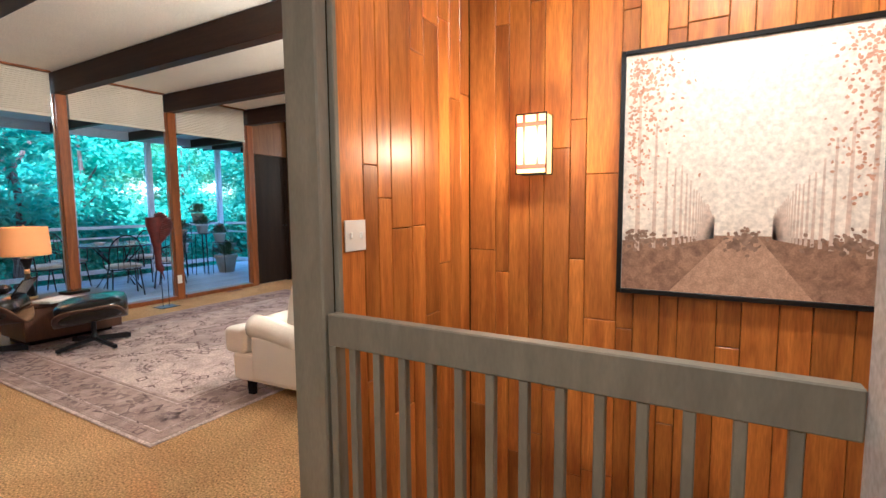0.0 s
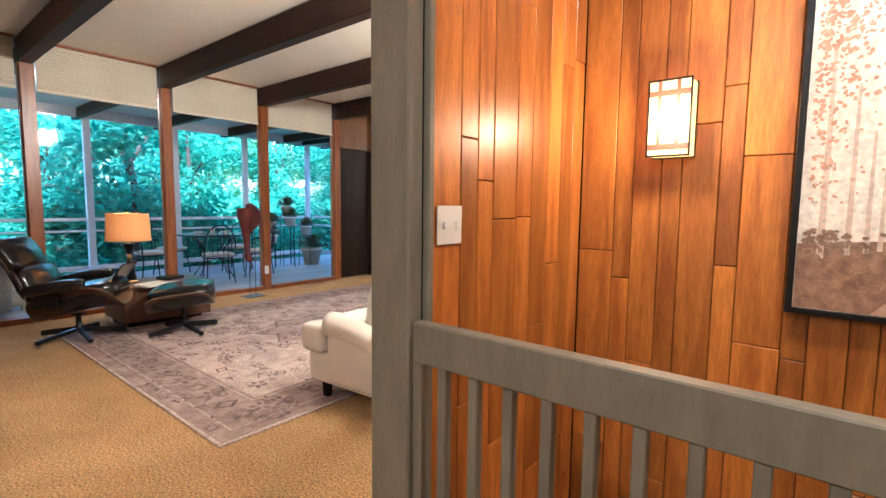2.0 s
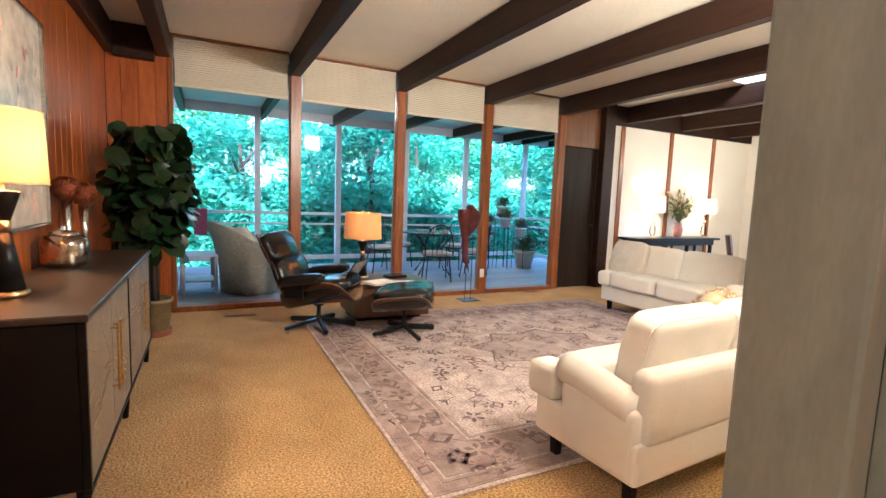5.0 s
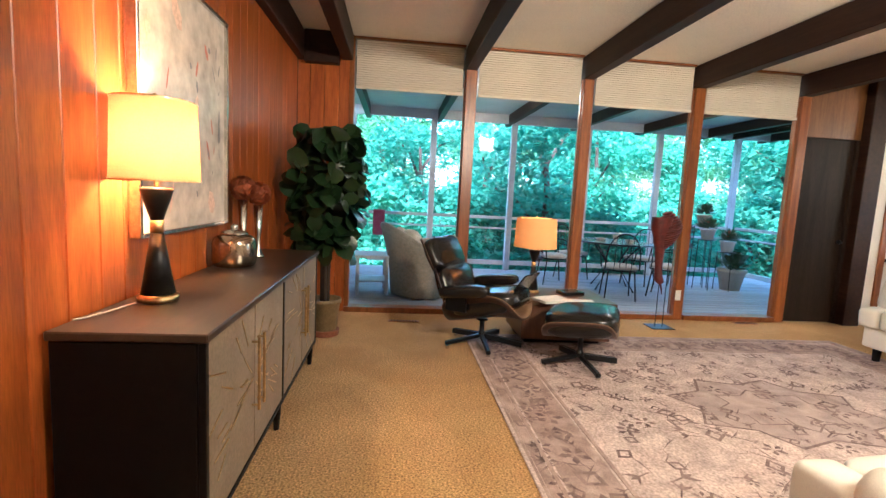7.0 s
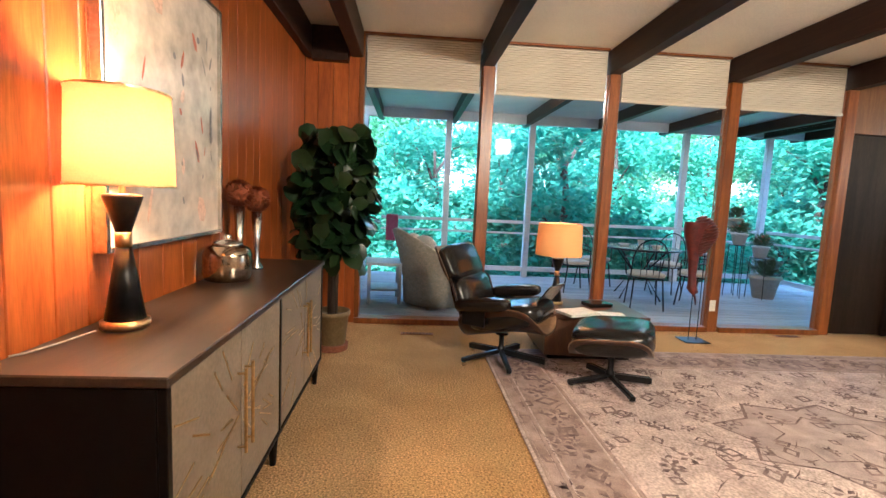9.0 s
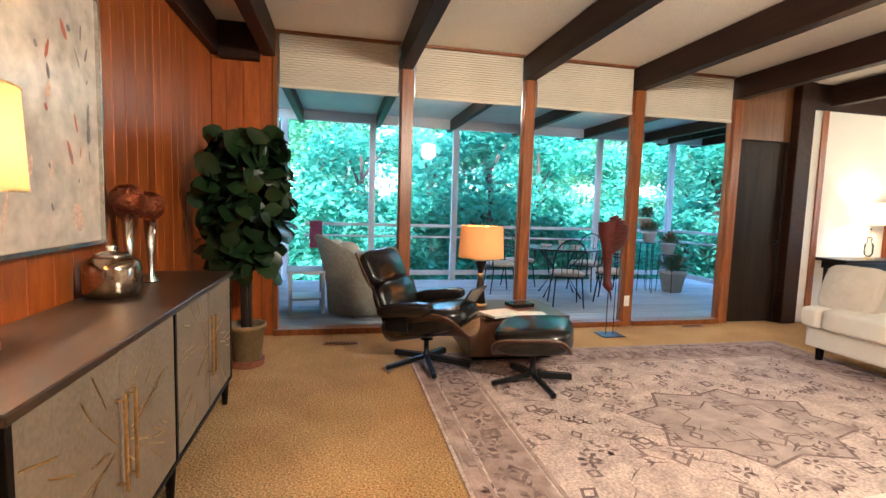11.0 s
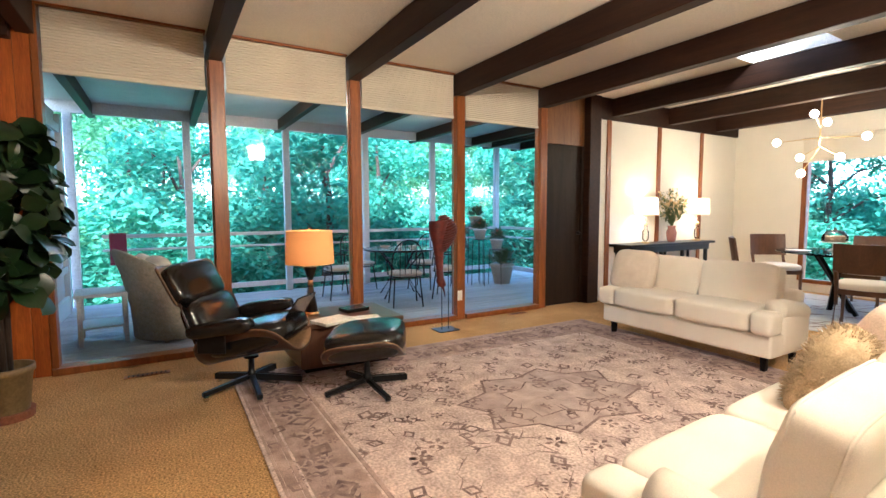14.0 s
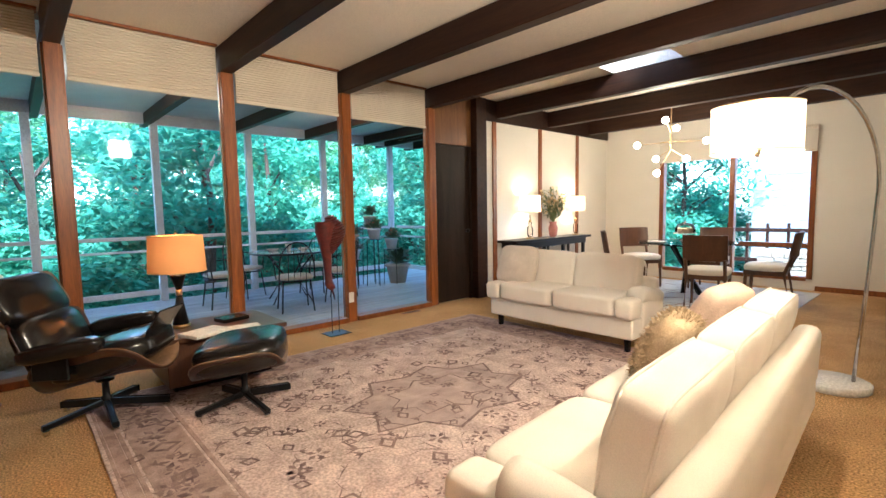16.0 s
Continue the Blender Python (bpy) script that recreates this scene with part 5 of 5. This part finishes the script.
def patio_chair():
    c = thing("patio_chair", "black wrought iron patio chair with a pale seat pad", "chair", "patio chairs")
    part("seat_pad", cushion(.44, .42, .06, rot(0, 0, .44), .2, 4, n=4), M_TERRA, c, "pale seat pad", True)
    part("seat_ring", tube([(.22 * math.cos(k * .314), .22 * math.sin(k * .314), .40) for k in range(20)], .010, closed=True, seg=6), M_BLACK, c)
    part("back_hoop", tube([(.22 * math.cos(math.pi * (1 + k / 14)) , -.18 - .08 * math.sin(math.pi * k / 14), .42 + .48 * math.sin(math.pi * k / 14) ** .6) for k in range(15)], .010, seg=6), M_BLACK, c)
    for x in (-.11, -.04, .04, .11):
        part("back_bar", tube([(x, -.20, .41), (x, -.25, .86)], .005, seg=5), M_BLACK, c)
    for sx in (-1, 1):
        part("arm", tube([(sx * .22, -.20, .66), (sx * .25, .0, .66), (sx * .24, .15, .62), (sx * .21, .16, .40)], .009, seg=6), M_BLACK, c)
        for sy in (-1, 1):
            part("leg", tube([(sx * .17, sy * .15, .40), (sx * .20, sy * .20, 0)], .010, seg=6), M_BLACK, c)
    return c


pc = patio_chair()
place = [(-10.45, 5.85, 0), (-9.45, 6.45, 75), (-9.65, 7.25, 140), (-10.6, 7.35, -140), (-10.95, 6.35, -60)]
pc.matrix_world = pose(place[0][0], place[0][1], DZ, 0, 0, place[0][2])
for x, y, r in place[1:]:
    copy_thing(pc, pose(x, y, DZ, 0, 0, r))
for dx, dy, r, h in ((.0, .0, .05, .10), (.22, .12, .08, .05), (-.2, -.15, .09, .03)):
    o = thing("bowl", "small pale bowl on the patio table", "bowl", "patio tableware", (PT[0] + dx, PT[1] + dy, DZ + .722))
    part("bowl", lathe([(r * .5, 0), (r, h), (r * .9, h), (r * .45, h * .2)], seg=20), M_TERRA, o)
dome = thing("covered_grill", "round dark green shrub standing beyond the patio table", "shrub", "", (-12.3, 7.5, -2.0))
bm = bmesh.new()
rnd = random.Random(17)
for k in range(2600):
    d = Vector((rnd.gauss(0, 1), rnd.gauss(0, 1), abs(rnd.gauss(0, 1)))).normalized()
    p = Vector((d.x * .75, d.y * .75, 1.8 + d.z * 1.25)) * rnd.uniform(.86, 1.04)
    leaf(bm, p, Vector((rnd.gauss(0, 1), rnd.gauss(0, 1), rnd.gauss(0, 1))), .10, Vector((.1, .2, 1)), .4)
dome.name = "round_shrub"
part("crown", bm, M_TLEAFS[2], dome)
part("stem", tube([(0, 0, -1.5), (0, 0, 1.9)], .06), M_BARK, dome)


def greens(bm, c, r, n, size, rnd, h=1.0):
    for k in range(n):
        d = Vector((rnd.gauss(0, 1), rnd.gauss(0, 1), abs(rnd.gauss(0, 1)) * h)).normalized()
        leaf(bm, Vector(c) + d * r * rnd.uniform(.3, 1), d + Vector((0, 0, .3)), size, Vector((.2, .1, 1)), .35)
    return bm


def pot_plant(name, loc, r, h, spread, colour, flowers, label):
    o = thing(name, label, "plant", "potted deck plants", loc)
    part("pot", lathe([(r * .68, 0), (r * .95, h * .85), (r * 1.05, h * .86), (r * 1.05, h), (r * .9, h)], seg=22), colour, o, smooth=True)
    part("foliage", greens(bmesh.new(), (0, 0, h), spread, 160, spread * .45, rnd), M_GREEN, o)
    if flowers:
        part("flowers", greens(bmesh.new(), (0, 0, h + spread * .35), spread * .75, 26, spread * .26, rnd), M_FLOWER, o, "red flowers")
    return o


PSX, PSY = -10.35, 8.30
psd = thing("plant_stand", "black wire plant stand with round shelves", "stand", "", (PSX, PSY, DZ))
shelves = ((-.28, -.22, .45), (0, .02, .80), (.05, .34, .62), (-.25, .10, 1.02), (-.05, -.38, .72))
for x, y, z in shelves:
    part("shelf", lathe([(.13, z - .012), (.135, z - .006), (.13, z)], (x, y, 0), 20), M_BLACK, psd)
    for k in range(3):
        a = k * 2.09
        part("rod", tube([(x + .12 * math.cos(a), y + .12 * math.sin(a), z - .01), (x + .14 * math.cos(a), y + .14 * math.sin(a), 0)], .006, seg=5), M_BLACK, psd)
for (x, y, z), fl, col in zip(shelves, (0, 1, 1, 0, 1), (M_DPAINT, M_DPAINT, M_DPAINT, M_TERRA, mat("clay_pot", (.38, .22, .14), rough=.8))):
    pot_plant("potted_plant", (PSX + x, PSY + y, DZ + z), .115, .17, .15, col, fl, "white potted geranium on the plant stand" if fl else "potted green plant on the plant stand")
pot_plant("large_planter", (-10.35, 8.80, DZ), .21, .34, .24, M_TERRA, 0, "large pale ribbed planter standing on the deck")

# wicker seat, small table, cloth
wk = thing("wicker_armchair", "pale wicker armchair with striped cushions", "chair", "", (-9.30, 3.72, DZ), 22)


def barrel(bm, n=22):
    """Woven shell round back and arms: flares outward, high behind, low and rolled at the arm ends."""
    rings = []
    for i in range(n + 1):
        a = radians(165 + 210 * i / n)
        back = max(0.0, -math.sin(a))
        top = .58 + .30 * back ** 1.6
        col = []
        for f, lay in ((0, 1), (.35, 1), (.75, 1), (1, 1), (1.02, .5), (1, 0), (.75, 0), (.35, 0), (0, 0)):
            r = .34 + .02 * lay * 2 + (.06 + .10 * back) * min(f, 1) ** 2
            col.append(bm.verts.new((r * 1.06 * math.cos(a), r * math.sin(a) * 1.02, .03 + top * f)))
        rings.append(col)
    for c, d in zip(rings, rings[1:]):
        for k in range(len(c)):
            m = (k + 1) % len(c)
            bm.faces.new((c[k], d[k], d[m], c[m]))
    bm.faces.new(rings[0])
    bm.faces.new(rings[-1][::-1])
    return bm


part("shell", barrel(bmesh.new()), M_WICKER, wk, smooth=True)
part("body", cushion(.66, .62, .32, rot(0, .04, .20), .02, 7, n=8), M_WICKER, wk, smooth=True)
for sx in (-1, 1):
    for y in (-.22, .28):
        part("foot", lathe([(.02, 0), (.026, .06)], (sx * .27, y, 0), 10), M_WICKER, wk)
part("seat_cushion", cushion(.58, .60, .14, rot(0, .04, .43), .2, 5), M_LINEN2, wk, "pale striped cushion", True)
for sx in (-1, 1):
    part("pillow", cushion(.36, .36, .13, rot(sx * .16, -.20, .68, -68, 0, sx * 8), .5, 3), M_LINEN2, wk, "pale striped pillow", True)
st2 = thing("garden_side_table", "small white slatted side table on the deck", "table", "", (-9.40, 3.08, DZ), 5)
part("top", bx(-.26, .26, -.22, .22, .47, .50, .004), M_DPAINT, st2)
part("shelf", bx(-.22, .22, -.18, .18, .16, .18, .003), M_DPAINT, st2)
for sx in (-1, 1):
    for sy in (-1, 1):
        part("leg", bx(sx * .22 - .02, sx * .22 + .02, sy * .18 - .02, sy * .18 + .02, 0, .469, .003), M_DPAINT, st2)
cl = thing("plum_towel", "plum cloth hung over the deck railing", "towel", "", (DX, 3.08, .93))
part("cloth", bx(.024, .034, -.10, .10, -.42, .012, .003), M_PURPLE, cl)
part("fold", bx(-.03, .034, -.10, .10, .013, .022, .003), M_PURPLE, cl)

# ---- outdoors ----
bm = bmesh.new()
n = 40
gv = {}
for i in range(n + 1):
    for j in range(n + 1):
        u, v = (i / n * 2 - 1), (j / n * 2 - 1)
        x, y = -10 + 600 * u * abs(u) ** 1.5, 8 + 600 * v * abs(v) ** 1.5
        gv[i, j] = bm.verts.new((x, y, -2.2 + .25 * noise.noise(Vector((x * .2, y * .2, 0))) - (.02 if x < -13 else 0)))
for i in range(n):
    for j in range(n):
        bm.faces.new((gv[i, j], gv[i + 1, j], gv[i + 1, j + 1], gv[i, j + 1]))
structure("ground", bm, M_GROUND, "leafy woodland ground around the house", "ground")


def make_tree(seed, h, r, n, leafmat, low=.12):
    rn = random.Random(seed)
    t = thing("tree", "broad leafy green tree beyond the deck", "tree", "woodland trees")
    bm = tube([(0, 0, -.2), (.12, .05, h * .3), (-.05, .1, h * .65), (.05, 0, h * .92)], .17, seg=9, r_end=.03)
    blobs = []
    for k in range(26):
        z = h * rn.uniform(low, 1.0)
        a = rn.uniform(0, 6.283)
        rr = r * (1 - ((z / h - .5) / .62) ** 2) ** .5 * rn.uniform(.3, 1)
        c = Vector((rr * math.cos(a), rr * math.sin(a), z))
        blobs.append((c, rn.uniform(.5, 1.0) * r * .42))
        if k % 3 == 0:
            tube([(0, 0, max(z - 1.0, .4)), tuple(c * .5 + Vector((0, 0, z * .45))), tuple(c)], .05, bm=bm, seg=5, r_end=.012)
    part("trunk", bm, M_BARK, t)
    vs, fs = [], []
    for k in range(n):
        c, s = rn.choice(blobs)
        d = Vector((rn.gauss(0, 1), rn.gauss(0, 1), rn.gauss(0, .7))).normalized() * s * rn.uniform(.45, 1.08)
        p = c + d
        q = Vector((rn.gauss(0, 1), rn.gauss(0, 1), rn.gauss(0, .5))).normalized()
        w = q.cross(Vector((rn.gauss(0, .5), rn.gauss(0, .5), 1))).normalized()
        L, W = rn.uniform(.06, .13), rn.uniform(.03, .06)
        i = len(vs)
        vs += [p - q * L, p + w * W - q * L * .1, p + q * L, p - w * W - q * L * .1]
        fs.append((i, i + 1, i + 2, i + 3))
    me = bpy.data.meshes.new("crown")
    me.from_pydata([tuple(v) for v in vs], [], fs)
    me.materials.append(leafmat)
    o = new("crown", me)
    o.parent = t
    return t


kinds = [make_tree(101, 7.0, 2.3, 17000, M_TLEAFS[0]), make_tree(102, 9.5, 2.8, 20000, M_TLEAFS[1]), make_tree(103, 5.0, 2.0, 13000, M_TLEAFS[2], .05), make_tree(104, 3.4, 1.7, 10000, M_TLEAFS[0], .04)]
rnd = random.Random(41)
used = set()
grove = []
for ring_x, count, ks in ((-14.6, 9, (3, 2, 3)), (-17.5, 9, (0, 2, 3)), (-21.5, 9, (1, 0, 2)), (-27, 10, (1, 0)), (-34, 10, (1, 1)), (-43, 12, (1, 1)), (-50, 12, (1, 1))):
    for i in range(count):
        w = 1.0 + min(-ring_x - 14, 26) * .10
        y = 6.5 + (i - (count - 1) / 2) * 2.15 * w + rnd.uniform(-.6, .6)
        grove.append((ring_x + rnd.uniform(-1.0, 1.0), y, rnd.choice(ks)))
for i in range(6):
    grove.append((-9.5 + i * 1.35 + rnd.uniform(-.3, .3), 19.5 + rnd.uniform(-1, 1.5) + (i % 2) * 2, (0, 3, 2)[i % 3]))
for i in range(7):
    grove.append((-13.5 + i * .4, 12.5 + i * 1.6, (2, 0, 3)[i % 3]))
for x, y, k in grove:
    if y > 15 and x > -7.6:
        continue
    m = pose(x, y, -2.25, 0, 0, rnd.uniform(0, 360)) @ Matrix.Scale(rnd.uniform(.85, 1.15) * (1.35 if x < -38 else 1.0), 4)
    if k not in used:
        used.add(k)
        kinds[k].matrix_world = m
    else:
        c = copy_thing(kinds[k], m)
        c.scale = m.to_scale()

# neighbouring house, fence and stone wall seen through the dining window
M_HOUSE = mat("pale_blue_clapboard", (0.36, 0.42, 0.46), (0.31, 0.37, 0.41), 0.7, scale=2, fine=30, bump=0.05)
hs = thing("neighbour_house", "white clapboard house wing beyond the dining window", "house", "", (-4.6, 18.5, -2.2))
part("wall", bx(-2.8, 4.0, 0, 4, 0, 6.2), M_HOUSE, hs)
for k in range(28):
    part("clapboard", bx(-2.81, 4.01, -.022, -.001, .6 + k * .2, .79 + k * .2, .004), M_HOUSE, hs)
part("roof", bx(-3.1, 4.3, -.4, 4.4, 6.2, 6.4, .02), M_BEAM, hs)
wn1 = part("window", bx(-.45, -.15, -.05, -.023, 5.0, 5.4, .004), M_DPAINT, hs)
part("pane", bx(-.42, -.18, -.056, -.051, 5.03, 5.37), mat("dark_pane", (.03, .06, .12), rough=.1), wn1)
fe = thing("wooden_fence", "dark wooden rail fence beyond the dining window", "fence", "", (-7.4, 16.6, -2.2))
for k in range(9):
    part("post", bx(k * .4 - .03, k * .4 + .03, -.03, .03, 0, 3.0, .004), M_BEAM, fe)
for z in (2.1, 2.45, 2.8):
    part("rail", bx(-.1, 3.35, -.055, -.031, z, z + .09, .004), M_BEAM, fe)
sw2 = thing("stone_wall", "low stacked pale stone wall outside the dining window", "wall", "", (-6.0, 14.6, -2.2))
part("core", bx(-.3, 1.5, .03, .3, 0, 2.55), M_TERRA, sw2)
rnd = random.Random(77)
z = 1.5
while z < 2.5:
    x = -.3
    hh = rnd.uniform(.06, .10)
    while x < 1.45:
        w = rnd.uniform(.12, .30)
        part("stone", bx(x + .006, min(x + w, 1.5) - .006, -.02 + rnd.uniform(-.01, .01), .029, z + .005, z + hh - .005, .006), M_TERRA, sw2)
        x += w
    z += hh
